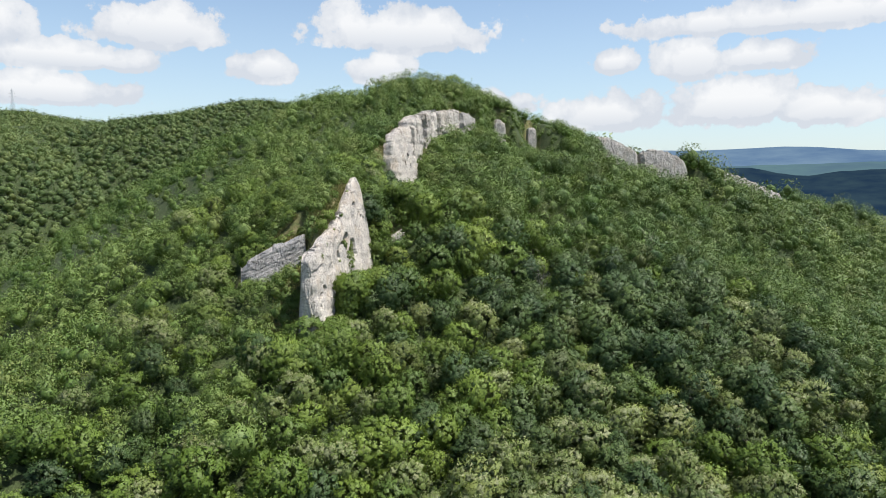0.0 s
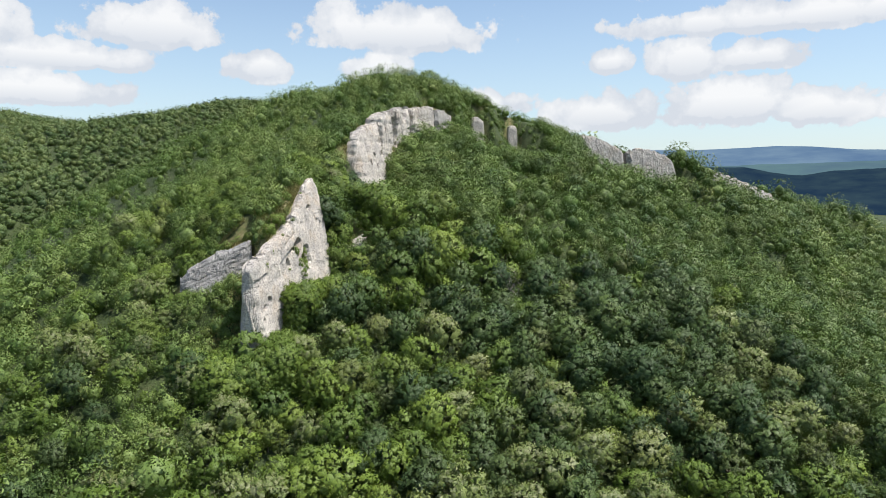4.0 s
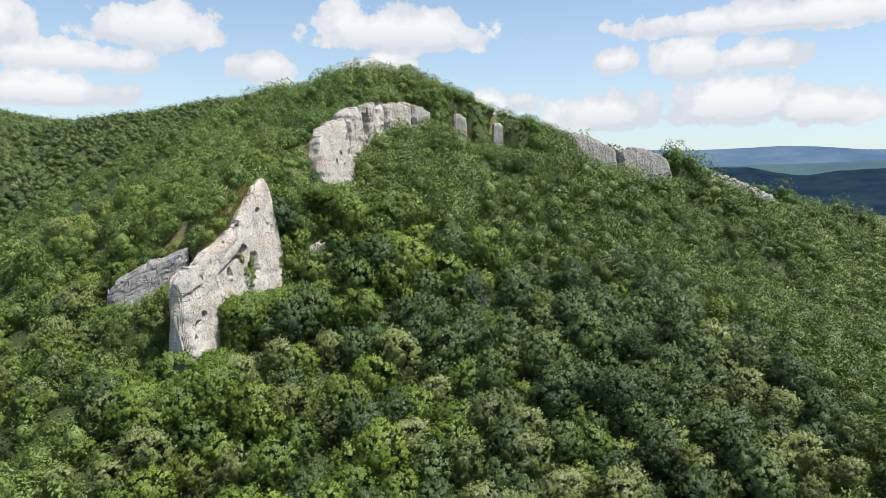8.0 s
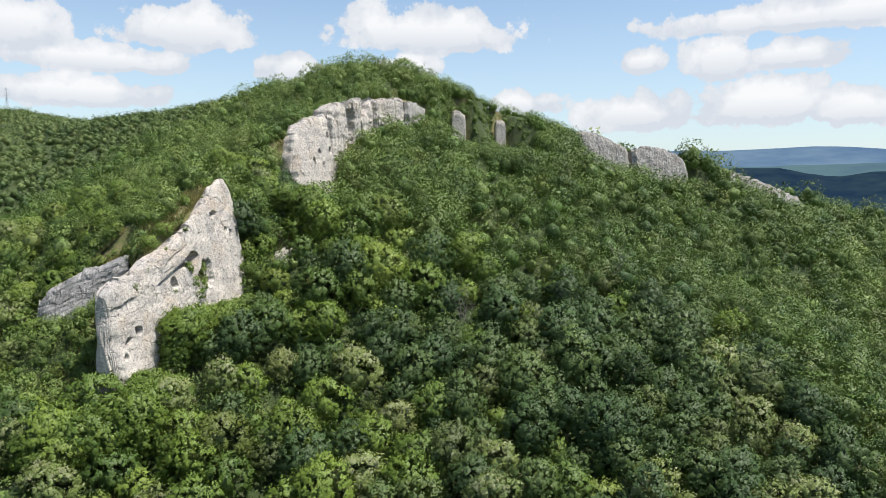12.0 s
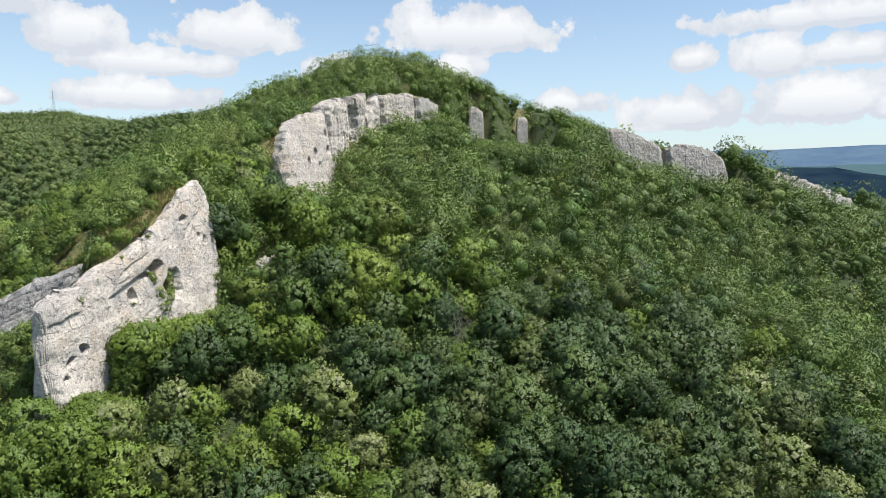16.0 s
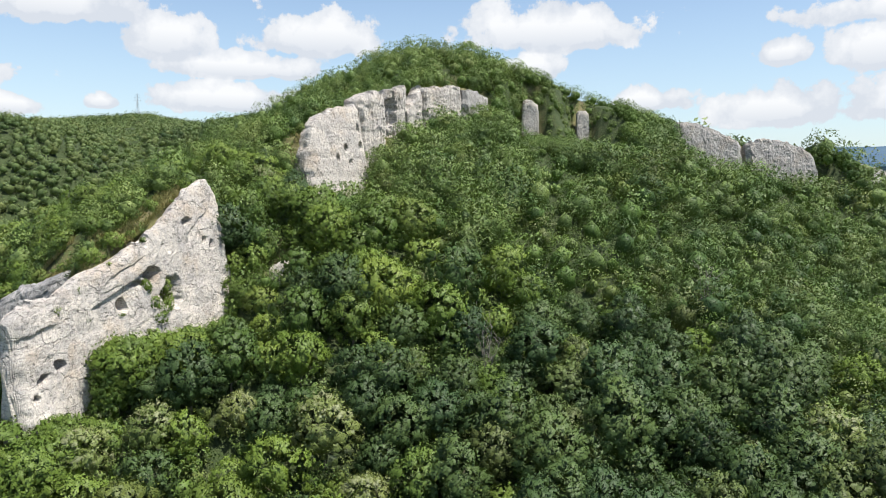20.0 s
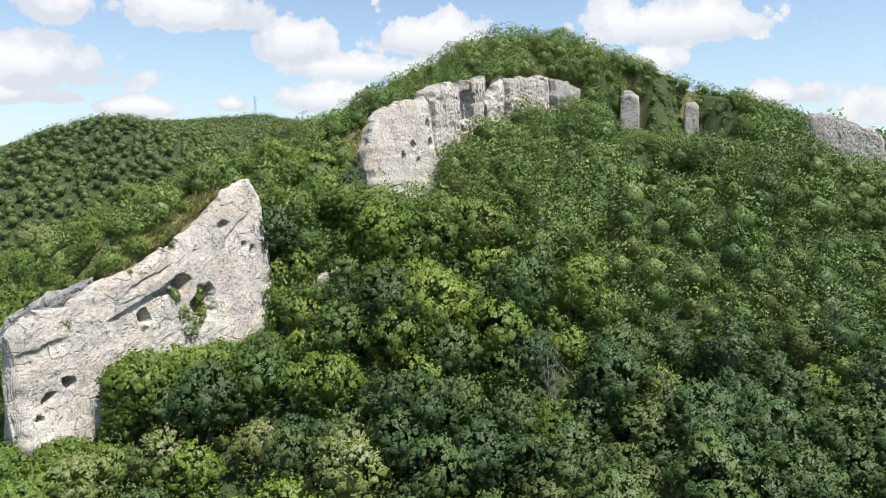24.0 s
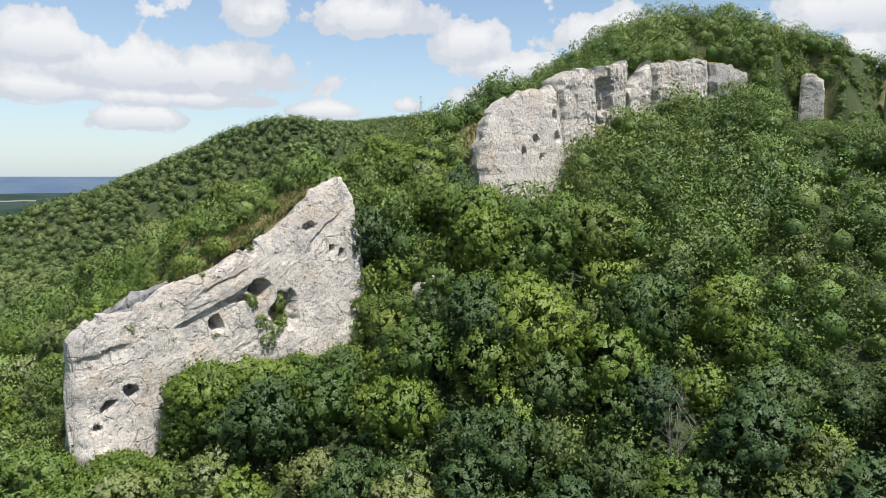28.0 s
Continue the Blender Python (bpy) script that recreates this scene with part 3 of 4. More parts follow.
FIN_WHOLE = fin_piece(0, 37.4, 1, (1, 1), 4.5)
FIN_PIECES = {"south_block": fin_piece(1.1, 9.0, 1, (1, 0), 2.6, 0.75), "middle_wall": fin_piece(9.0, 21.4, 1, (0, 0), 4.6, 0.4), "spire": fin_piece(21.4, 37.4, 1, (0, 1), 5.4)}
MAT_ROCK_SLAB = rock_material("limestone_slab", (0.36, 0.345, 0.33), (0.20, 0.195, 0.19), (0.28, 0.23, 0.165), 0.4)
WALLS = {
    "rock_cliff": (Wall(*CLIFF, [(1.8, 119.5), (2.4, 123.6), (4.6, 128.2), (7.6, 130.9), (12.1, 132.7), (18.7, 133.8), (19.6, 133.4)],
                        [(-0.3, 117), (7, 118.4), (14.4, 118.8), (19.6, 124.5)], 4.0, 0.16, 2,
                        [(13.3, 125.1, 0.65, 0.6, 2.0), (10.1, 123.0, 0.5, 0.65, 1.8), (14.0, 122.3, 0.5, 0.6, 1.5), (18.0, 125.6, 0.6, 0.9, 1.8), (17.9, 129.0, 0.5, 0.8, 0.9)],
                        0.0, 0.6, 0.0, 0.2), MAT_ROCK, "rounded white limestone cliff pitted with small hollows", "cliff"),
    "rock_buttress": (Wall(*CLIFF, [(19.4, 134.8), (20.2, 136.0), (24, 136.9), (28.4, 137.5), (28.9, 136.0)], [(19.2, 125), (26, 127.5), (29.2, 129)], 6.0, 0.04, 3, (), 0.0, 0.9, 0.35, 0.2, 6.0, (1, 1), 0.7, 1.0),
                      MAT_ROCK, "flat-topped limestone buttress beside the cliff", "cliff"),
    "rock_tower": (Wall(*CLIFF, [(30.5, 136.6), (31.2, 138.2), (34, 138.4), (36.5, 139.6), (37.2, 138.0)], [(30.5, 134), (34, 130.5), (37.2, 130.5)], 5.0, -0.05, 4, [(31.4, 133, 1.5, 3.2, 1.8)], 0.0, 0.9, 0.45, 0.2, 6.0, (1, 1), 0.7, 1.0),
                   MAT_ROCK, "square limestone tower with a dark cleft", "rock"),
    "rock_tooth": (Wall(*CLIFF, [(38.4, 135.0), (40, 136.8), (43, 138.8), (44.8, 140.6), (45.4, 138.6)], [(38, 132), (45.6, 133.5)], 4.0, 0.05, 5, (), 0.0, 0.9, 0.3, 0.22),
                   MAT_ROCK, "pointed limestone tooth between two blocks", "rock"),
    "rock_band": (Wall(*BAND, [(0.4, 140.2), (1.4, 140.5), (7, 140.9), (12.4, 141.3), (13.2, 140.6)], [(0.4, 135.5), (8, 135), (13.2, 133.5)], 6.0, 0.02, 6, (), 0.05, 0.9, 0.35, 0.2, 6.0, (1, 1), 0.7, 1.0),
                  MAT_ROCK, "layered limestone band under the wooded summit", "cliff"),
    "rock_shelf": (Wall(*BAND, [(13.4, 140.6), (15, 140.9), (19, 140.4), (22.4, 139.0)], [(13.4, 137), (22.4, 137)], 5.0, 0.05, 7, (), 0.05, 0.9, 0.4, 0.35),
                   MAT_ROCK_GREY, "low grey limestone shelf among trees", "rock"),
    "rock_pillar": (Wall((18.8, 252.4), (28.5, 255.0), [(0, 139.3), (0.5, 139.9), (2.8, 139.4), (4.2, 138.6)], [(0, 131.4), (4.2, 131.4)], 3.0, 0.02, 8, (), 0.0, 0.5, 0.25, 0.2, 5.0, (1, 1), 0.8, 0.8, 36.0, (), 0.85),
                    MAT_ROCK, "square limestone pillar standing out of the wood", "rock"),
    "rock_needle": (Wall((32.9, 267.4), (42.6, 270.0), [(0, 137.6), (0.5, 138.2), (2.2, 137.7), (3.2, 137)], [(0, 130.2), (3.2, 130.2)], 2.4, 0.02, 9, (), 0.0, 0.5, 0.2, 0.2, 5.0, (1, 1), 0.8, 0.8, 36.0, (), 0.85),
                    MAT_ROCK, "slim pale limestone needle on the slope", "rock"),
    "rock_crag": (Wall(*EAST, [(-9, 132.5), (-8, 135.4), (-3, 135.2), (4, 133.2), (9, 130.8), (12, 128)], [(-9, 129), (0, 124.2), (12, 124)], 7.0, 0.2, 10, (), -0.3, 0.8, 0.2, 0.3, 8.0, (1, 1), 0.4, 1.0, 36.0),
                  MAT_ROCK_GREY, "grey limestone crag on the crest of the ridge", "crag"),
    "rock_bluff": (Wall(*EAST, [(13.5, 129.2), (18, 130.6), (24, 130.2), (30, 128.4), (33.5, 125.8), (35.6, 122)], [(13.5, 124.5), (24, 119.5), (35.6, 119.5)], 7.0, 0.22, 11, (), -0.35, 0.8, 0.15, 0.3, 8.0, (1, 1), 0.4, 1.0, 36.0),
                   MAT_ROCK_GREY, "rounded grey limestone bluff on the crest", "crag"),
    "rock_ledge": (Wall((70, 285), (170, 335), [(50, 123.5), (56, 123.8), (68, 121.4), (87, 116.4), (104, 110.8), (107, 109)], [(50, 122), (60, 117.5), (70, 113.4), (84, 110), (107, 107)], 8.0, 0.4, 12, (), -0.4, 0.9, 0.15, 0.35, 9.0, (1, 1), 0.4, 1.0, 36.0),
                   MAT_ROCK_GREY, "long grey rock ledge falling along the ridge", "crag"),
    "rock_slab": (Wall((-60, 130), (-24, 140), [(20.4, 100.8), (22.4, 103.2), (25, 105.0), (28.6, 106.4), (31, 107.1), (33.2, 107.6)], [(20.2, 100.0), (24, 99.8), (27.6, 101.4), (31, 103.2), (33.2, 104.8)], 3.0, 0.36, 13, (), 0.5, 0.85, 0.0, 0.2, 2.6, (1, 1), 0.6, 2.2, 15.0, (), 0.1),
                  MAT_ROCK_SLAB, "tilted grey limestone slab below the grassy crest", "rock"),
    "rock_boulder": (Wall((-20, 164), (0, 164), [(7.6, 105.4), (8.3, 106.1), (10.2, 106.3), (11.0, 105.5)], [(7.5, 105.3), (11.1, 105.3)], 2.4, 0.4, 14, (), 0.0, 0.8, 0.0, 0.3, 3.0, (1, 1), 0.7, 1.0, 9.0),
                     MAT_ROCK, "pale boulder half buried in the wood", "boulder"),
}
for rock_name, (wall, mat, label, cat) in WALLS.items():
    tagged(wall.build(rock_name, mat), label, cat)
fin = new("rock_fin")
fin.location = (-21.4, 142, 92)
tagged(fin, "white limestone fin with caves, rising to a pointed tip", "rock")
for piece_name, piece in FIN_PIECES.items():
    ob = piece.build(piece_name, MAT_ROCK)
    ob.parent = fin
    ob.location = ob.location - fin.location
WALLS["rock_slab"][0].apron, WALLS["rock_slab"][0].held, FIN_WHOLE.held = 1.5, True, True
RIBS = [FIN_WHOLE] + [w[0] for w in WALLS.values()]


gx, gy = axis(-4700, 4700, -170, 240, 3.5, -56, 46), axis(-2500, 4700, 40, 420, 3.5, 112, 262)
GX, GY = np.meshgrid(gx, gy, indexing="ij")
GZ = land(GX, GY)
ground = new("ground", mesh_from("ground", np.stack([GX, GY, GZ], -1).reshape(-1, 3), grid_faces(len(gx), len(gy)), MAT_GROUND, True))
dry = np.zeros(GX.shape)
for w in RIBS:
    rx, ry = GX - w.p0.x, GY - w.p0.y
    u, d = rx * w.dir.x + ry * w.dir.y, rx * w.nrm.x + ry * w.nrm.y
    dry = np.maximum(dry, np.clip((np.minimum(u - w.u0, w.u1 - u) + 2) / 2, 0, 1) * np.clip((d + w.thick * w.brow + 4.5) / 2, 0, 1) * np.clip(0.5 - d, 0, 1))
at = ground.data.attributes.new("dry", "FLOAT", "POINT")
at.data.foreach_set("value", dry.ravel().astype(np.float32))
tagged(ground, "hillside forest floor of grass, litter and bare earth", "ground", kind="structure")



# ---------------------------------------------------------------- trees
def unit(v):
    return v / (np.linalg.norm(v, axis=-1, keepdims=True) + 1e-9)


def scattered(rng, count, low):
    """Directions spread evenly over a ball, none of them lower than low."""
    pool = unit(rng.normal(size=(count * 9, 3)))
    pool = pool[pool[:, 2] > low]
    pick, gap = [0], np.linalg.norm(pool - pool[0], axis=1)
    while len(pick) < min(count, len(pool)):
        pick.append(int(gap.argmax()))
        gap = np.minimum(gap, np.linalg.norm(pool - pool[pick[-1]], axis=1))
    return pool[pick]


def blob(rng, radius, centre, sub, wob):
    bm = bmesh.new()
    bmesh.ops.create_icosphere(bm, subdivisions=sub, radius=1.0)
    s = rng.uniform(0, 50)
    V = []
    for v in bm.verts:
        k = 1 + wob * noise.noise(v.co * 1.7 + Vector((s, 0, 0)))
        V.append((v.co.x * radius[0] * k + centre[0], v.co.y * radius[1] * k + centre[1], v.co.z * radius[2] * k + centre[2]))
    F = [[v.index for v in f.verts] for f in bm.faces]
    bm.free()
    return np.array(V), np.array(F)


OCTA = np.array([(1, 0, 0), (-1, 0, 0), (0, 1, 0), (0, -1, 0), (0, 0, 1), (0, 0, -1)], float)
OCTA_FACES = np.array([(0, 2, 4), (2, 1, 4), (1, 3, 4), (3, 0, 4), (2, 0, 5), (1, 2, 5), (3, 1, 5), (0, 3, 5)])


def turned(rng):
    q, _ = np.linalg.qr(rng.normal(size=(3, 3)))
    q[:, 0] *= np.sign(np.linalg.det(q))
    return q


def crown_geometry(rng, rx, rz, base, boughs, clumps, leaves, size, core_sub, narrow=0.0, heart=0.50, body=True):
    """A crown of boughs, each bough a heap of clumps, each clump a tuft of leaf sprays."""
    mid = np.array([0, 0, base + rz * 0.80])
    d = scattered(rng, boughs, -0.62)
    c = mid + d * np.array([rx * 0.66, rx * 0.66, rz * 0.72]) * rng.uniform(0.80, 1.12, (len(d), 1))
    if narrow:
        c[:, :2] *= (1 - narrow * np.clip((c[:, 2] - mid[2]) / rz, -0.4, 1))[:, None]
    r = rx * rng.uniform(0.30, 0.46, len(d)) * min(1.2, math.sqrt(16 / boughs))
    V, F, N, k = [], [], [], 0
    for bc, bd, br in zip(c, d, r):
        cd = unit(scattered(rng, clumps, -0.9) + bd * 0.85 + np.array([0, 0, 0.30]))
        cc = bc + cd * br * rng.uniform(0.70, 1.05, (len(cd), 1)) * (0.4 if clumps < 2 else 1.0)
        cr = br * rng.uniform(0.42, 0.68, len(cd)) * (2.1 if clumps < 2 else math.sqrt(6 / clumps))
        for tc, td, tr in zip(cc, cd, cr):
            if body:            # the shaded middle of the tuft
                lump = OCTA @ turned(rng) * (rng.uniform(0.85, 1.05, (6, 1)) if clumps < 2 else rng.uniform(0.4, 0.8, (6, 1)))
                V.append(tc + lump * tr)
                N.append(unit(unit(lump) * 0.55 + bd * 0.35 + unit(tc - mid) * 0.60))
                F.append(OCTA_FACES + k)
                k += 6
            # its sprays, lit partly as the tuft that they belong to, partly singly
            n = unit(rng.normal(size=(leaves, 3)) + td * 0.9 + np.array([0, 0, 0.30]))
            p = tc + n * tr * rng.uniform(0.60, 1.22, (leaves, 1))
            face = unit(n + rng.normal(size=(leaves, 3)) * 0.55)
            t = unit(np.cross(face, rng.normal(size=(leaves, 3))))
            b = np.cross(face, t)
            s = size * rng.uniform(0.55, 1.3, (leaves, 1))
            tri = np.stack([p - t * s + np.array([0, 0, -0.25]) * s, p + t * s * 0.55 - b * s * 0.66, p + t * s * 0.7 + b * s * 0.66], 1)
            turn = unit(np.cross(tri[:, 1] - tri[:, 0], tri[:, 2] - tri[:, 0]))
            turn *= np.sign((turn * n).sum(1))[:, None]
            V.append(tri.reshape(-1, 3))
            N.append(np.repeat(unit(n * 0.50 + bd * 0.35 + unit(p - mid) * 0.55 + turn * (0.50 if body else 0.22)), 3, axis=0))
            F.append(np.arange(k, k + leaves * 3).reshape(-1, 3))
            k += leaves * 3
    if core_sub:
        cv, cf = blob(rng, (rx * heart, rx * heart, rz * heart * 1.05), mid - np.array([0, 0, 0.10 * rz]), core_sub, 0.45)
        F.append(cf + k)
        V.append(cv)
        N.append(unit(cv - mid))
    return np.vstack(V), np.vstack(F), np.vstack(N)


def tube(path, radii, sides=6):
    """A bent, tapering limb."""
    V, F = [], []
    for (x, y, z), r in zip(path, radii):
        for i in range(sides):
            a = 2 * math.pi * i / sides
            V.append((x + r * math.cos(a), y + r * math.sin(a), z))
    for k in range(len(path) - 1):
        for i in range(sides):
            j = (i + 1) % sides
            F.append((k * sides + i, k * sides + j, (k + 1) * sides + j, (k + 1) * sides + i))
    return V, F


def trunk_geometry(rng, height, r, limbs=4):
    lean = rng.uniform(-0.3, 0.3, 2)
    path = [(lean[0] * f, lean[1] * f, -0.8 + (height + 0.8) * f) for f in (0, 0.12, 0.4, 0.75, 1)]
    V, F = tube(path, [r * 1.5, r, r * 0.85, r * 0.6, r * 0.25])
    for _ in range(limbs):
        a, z = rng.uniform(0, 6.28), height * rng.uniform(0.4, 0.75)
        L = height * rng.uniform(0.25, 0.4)
        p = [(lean[0] * z / height + math.cos(a) * L * f, lean[1] * z / height + math.sin(a) * L * f, z + L * 0.8 * f) for f in (0, 0.5, 1)]
        v, f = tube(p, [r * 0.5, r * 0.35, r * 0.12], 4)
        F += [tuple(i + len(V) for i in q) for q in f]
        V += v
    return V, F


def part(name, me, parent, label=""):
    ob = new(name, me)
    ob.parent = parent
    if label:
        ob["label"] = label
    return ob


KINDS = {   # name: label, category, group, leaves, crown radius, half height, clear stem, boughs, clumps, sprays a clump, spray size, variants, narrowing
    "oak_tree": ("broad green oak in full summer leaf on the slope", "tree", "oaks on the slope", MAT_OAK, 3.45, 4.0, 1.0, 17, 5, 15, 0.215, 6, 0.10),
    "hornbeam_tree": ("dark green hornbeam crowded among other trees", "tree", "hornbeams on the slope", MAT_HORNBEAM, 3.1, 4.1, 1.0, 17, 5, 15, 0.205, 5, 0.22),
    "linden_tree": ("pale green linden with cream blossom in its crown", "tree", "flowering lindens on the slope", MAT_LINDEN, 3.6, 4.0, 1.0, 18, 5, 15, 0.21, 5, 0.12),
    "hazel_bush": ("bright green many-stemmed hazel bush", "shrub", "hazel bushes on the slope", MAT_HAZEL, 2.5, 2.5, 0.3, 12, 5, 13, 0.18, 5, 0.05),
}
MOULDS = {}
for kind, (label, cat, group, foliage, rx, rz, stem, boughs, clumps, per, size, variants, narrow) in KINDS.items():
    MOULDS[kind] = []
    for v in range(variants):
        rng = np.random.default_rng(sum(map(ord, kind)) * 10 + v)
        k = rng.uniform(0.9, 1.12)
        V, F, N = crown_geometry(rng, rx * k, rz * rng.uniform(0.9, 1.12), stem, boughs, clumps, per, size, 1, narrow)
        crown_me = mesh_from(kind + "_crown", V, F, foliage, True, N)
        tv, tf = trunk_geometry(rng, stem + rz * 1.1, 0.17 if cat == "tree" else 0.09)
        MOULDS[kind].append((mesh_from(kind + "_trunk", tv, tf, MAT_BARK), crown_me, float(V[:, 2].max())))


def plant(kind, x, y, z, size, turn, variant):
    trunk_me, crown_me, _ = MOULDS[kind][variant]
    label, cat, group = KINDS[kind][:3]
    root = new(kind)
    root.empty_display_size = 0.5
    part("trunk", trunk_me, root)
    part("crown", crown_me, root)
    root.location, root.scale, root.rotation_euler = (x, y, z), (size, size, size * (0.92 + 0.16 * ((turn * 7.1) % 1))), (0, 0, turn)
    return tagged(root, label, cat, group)


def free_of_rock(x, y):
    return not any(w.covers(x, y) for w in RIBS)


def headroom(x, y, z):
    """Height that a plant may reach before it would hide the rock behind it."""
    room = 99.0
    for w in RIBS:
        c = w.cap_over(x, y)
        if c is not None:
            room = min(room, c - z)
    return room


def on_bare_crest(x, y):
    """The strips of dry grass behind the rock edges, where only bushes grow."""
    for w in (FIN_WHOLE, WALLS["rock_crag"][0], WALLS["rock_bluff"][0], WALLS["rock_ledge"][0], WALLS["rock_slab"][0], WALLS["rock_cliff"][0], WALLS["rock_buttress"][0]):
        if w.covers(x, y, 0.5, 3.0 if w.p0.x < 0 else 11.0):
            return True
    return False


rng = np.random.default_rng(7)
SPACING = 5.5
sites = []
for i, gx0 in enumerate(np.arange(-175, 265, SPACING)):
    for j, gy0 in enumerate(np.arange(36, 440, SPACING * 0.92)):
        x = gx0 + (SPACING / 2 if j % 2 else 0) + rng.uniform(-1.5, 1.5)
        y = gy0 + rng.uniform(-1.4, 1.4)
        if -62 < x < 78 and 82 < y < 180:
            sites.append((x, y))
for j, gy0 in enumerate(np.arange(-44.5, 440, 5.3)):          # larger crowns, set wider, over the rest of the hill
    for gx0 in np.arange(-175, 265, 5.9):
        x, y = gx0 + (2.65 if j % 2 else 0) + rng.uniform(-1.6, 1.6), gy0 + rng.uniform(-1.5, 1.5)
        if not (-62 < x < 78 and 82 < y < 180) and (y > 36 or -74 < x < 114):
            sites.append((x, y))
for _ in range(900):         # low wood over the summit and behind the brinks
    x, y = rng.uniform(-48, 62), rng.uniform(196, 292)
    if abs(y - (252 + 0.35 * max(0, x))) < 34:
        sites.append((x, y))
for _ in range(440):
    sites.append((rng.uniform(-42, -22), rng.uniform(126, 168)))
for _ in range(560):         # thick growth round the pillars
    sites.append((rng.uniform(4, 52), rng.uniform(226, 272)))
for _ in range(560):         # the flank west of the cliff
    sites.append((rng.uniform(-74, -12), rng.uniform(166, 264)))
for _ in range(90):          # and west of the cliff
    sites.append((rng.uniform(-30, -12), rng.uniform(172, 206)))
for _ in range(60):          # behind the tip of the fin
    sites.append((rng.uniform(-25, -13), rng.uniform(159, 182)))
for _ in range(560):         # scrub on the western slope
    sites.append((rng.uniform(-100, -27), rng.uniform(96, 166)))
for _ in range(150):         # beside the cliff foot
    sites.append((rng.uniform(-6, 22), rng.uniform(186, 230)))
for _ in range(170):         # hollow below the long ledge
    sites.append((rng.uniform(92, 165), rng.uniform(238, 318)))
for _ in range(1500):        # young growth between the crowns
    sites.append((rng.uniform(-24, 95), rng.uniform(88, 262)))
UNDER = len(sites) - 1500
sites = np.array(sites)
site_z = land(sites[:, 0], sites[:, 1])
COUNT = {k: 0 for k in KINDS}
woods = []          # those joined into one wood: place, size, tint, kind
for nth, ((x, y), z) in enumerate(zip(sites, site_z)):
    pick, turn, vary, tint = rng.random(), rng.uniform(0, 6.28), rng.uniform(0.70, 1.02) + 0.42 * rng.random() ** 2, rng.random()
    if not free_of_rock(x, y):
        continue
    # stands: lindens and dark trees come in groups
    g1 = noise.noise(Vector((x * 0.021, y * 0.021, 3.0)))
    g2 = noise.noise(Vector((x * 0.03, y * 0.03, 9.0)))
    west = x < -24 + 0.02 * y
    p_l = 0.18 + 0.36 * g1 - (0.12 if west else 0) - 0.14 * min(1.0, max(0.0, (x - 12) / 40)) * (y < 175)
    p_d = 0.28 + 0.4 * g2 + 0.35 * math.exp(-((x - 38) ** 2 + (y - 150) ** 2) / 900) - 0.25 * math.exp(-((x + 10) ** 2 + (y - 165) ** 2) / 500) - (0.32 if west else 0) + 0.32 * min(1.0, max(0.0, (x - 12) / 40))
    p_b = 0.18 + (0.34 if west else 0)
    kind = "linden_tree" if pick < p_l else "hornbeam_tree" if pick < p_l + p_d else "hazel_bush" if pick > 1 - p_b else "oak_tree"
    behind = -24 + 0.153 * (y - 125) - x
    if 1 < behind < 15 and 120 < y < 172:
        kind, vary = "hazel_bush", 1.05 * vary
    if nth >= UNDER:
        kind, vary = "hazel_bush", 0.7 * vary
    if on_bare_crest(x, y):
        if rng.random() < (0.4 if x < 40 else 0.7):
            continue
        kind, vary = "hazel_bush", vary * 0.36
    if x < -26 and 100 < y < 260:
        vary *= 0.68
    if -45 < x < -8 and 165 < y < 240:
        vary *= 0.72
    if (z > 131 and x < 60) or (-42 < x < -22 and 126 < y < 168):
        vary *= 0.72
    if 25 < x < 43 and 234 < y < 271:          # low wood before the needle
        vary *= 0.62
    if 0 < x < 90 and 250 < y < 300 and z > 118:            # and along the eastern shoulder of the summit
        vary *= 1 - 0.36 * min(1.0, x / 26) * min(1.0, (y - 250) / 12)
    variant = int(rng.integers(len(MOULDS[kind])))
    tall = MOULDS[kind][variant][2] * vary
    room = headroom(x, y, z)
    if tall > room:
        if room < 1.0:
            kind, room, tall = "hazel_bush", 2.0, MOULDS["hazel_bush"][0][2] * vary
            variant = 0
        vary *= max(0.2, room / tall)
    near = -60 < x < 76 and 84 < y < 178
    if near and nth < UNDER and COUNT[kind] < (110 if kind == "hazel_bush" else 230):
        COUNT[kind] += 1
        plant(kind, x, y, z - 0.7, vary, turn, variant)
    else:
        woods.append((x, y, z - 1.0, vary, turn, tint, kind))


def foot_bushes(w, kind, step, joined):
    """Low growth that hides the foot of a rock face."""
    u = w.u0 - 1.0
    while u < w.u1 + 1.0:
        u += step * rng.uniform(0.7, 1.3)
        d = rng.uniform(1.0, 3.6) + w.lean * (w.drop + 0.5 * (w.top_at(u) - w.foot_at(u)))
        p = w.p0 + w.dir * u + w.nrm * d
        z = float(land([p.x], [p.y])[0])
        v = int(rng.integers(len(MOULDS[kind])))
        s = (min(w.foot_at(u - 1.6), w.foot_at(u), w.foot_at(u + 1.6)) + rng.uniform(-1.1, 0.5) - z + 0.7) / MOULDS[kind][v][2]
        if s < 0.3 or any(o is not w and o.covers(p.x, p.y, 0.5) for o in RIBS):
            continue
        grown = kind
        if s > 1.25 and kind == "hazel_bush":
            grown = "oak_tree"
            s, v = s * MOULDS[kind][v][2] / MOULDS[grown][v][2], min(v, len(MOULDS[grown]) - 1)
        s = min(s, 1.6)
        turn = rng.uniform(0, 6.28)
        if joined:
            woods.append((p.x, p.y, z - 0.7, s, turn, rng.random(), grown))
        else:
            plant(grown, p.x, p.y, z - 0.7, s, turn, v)


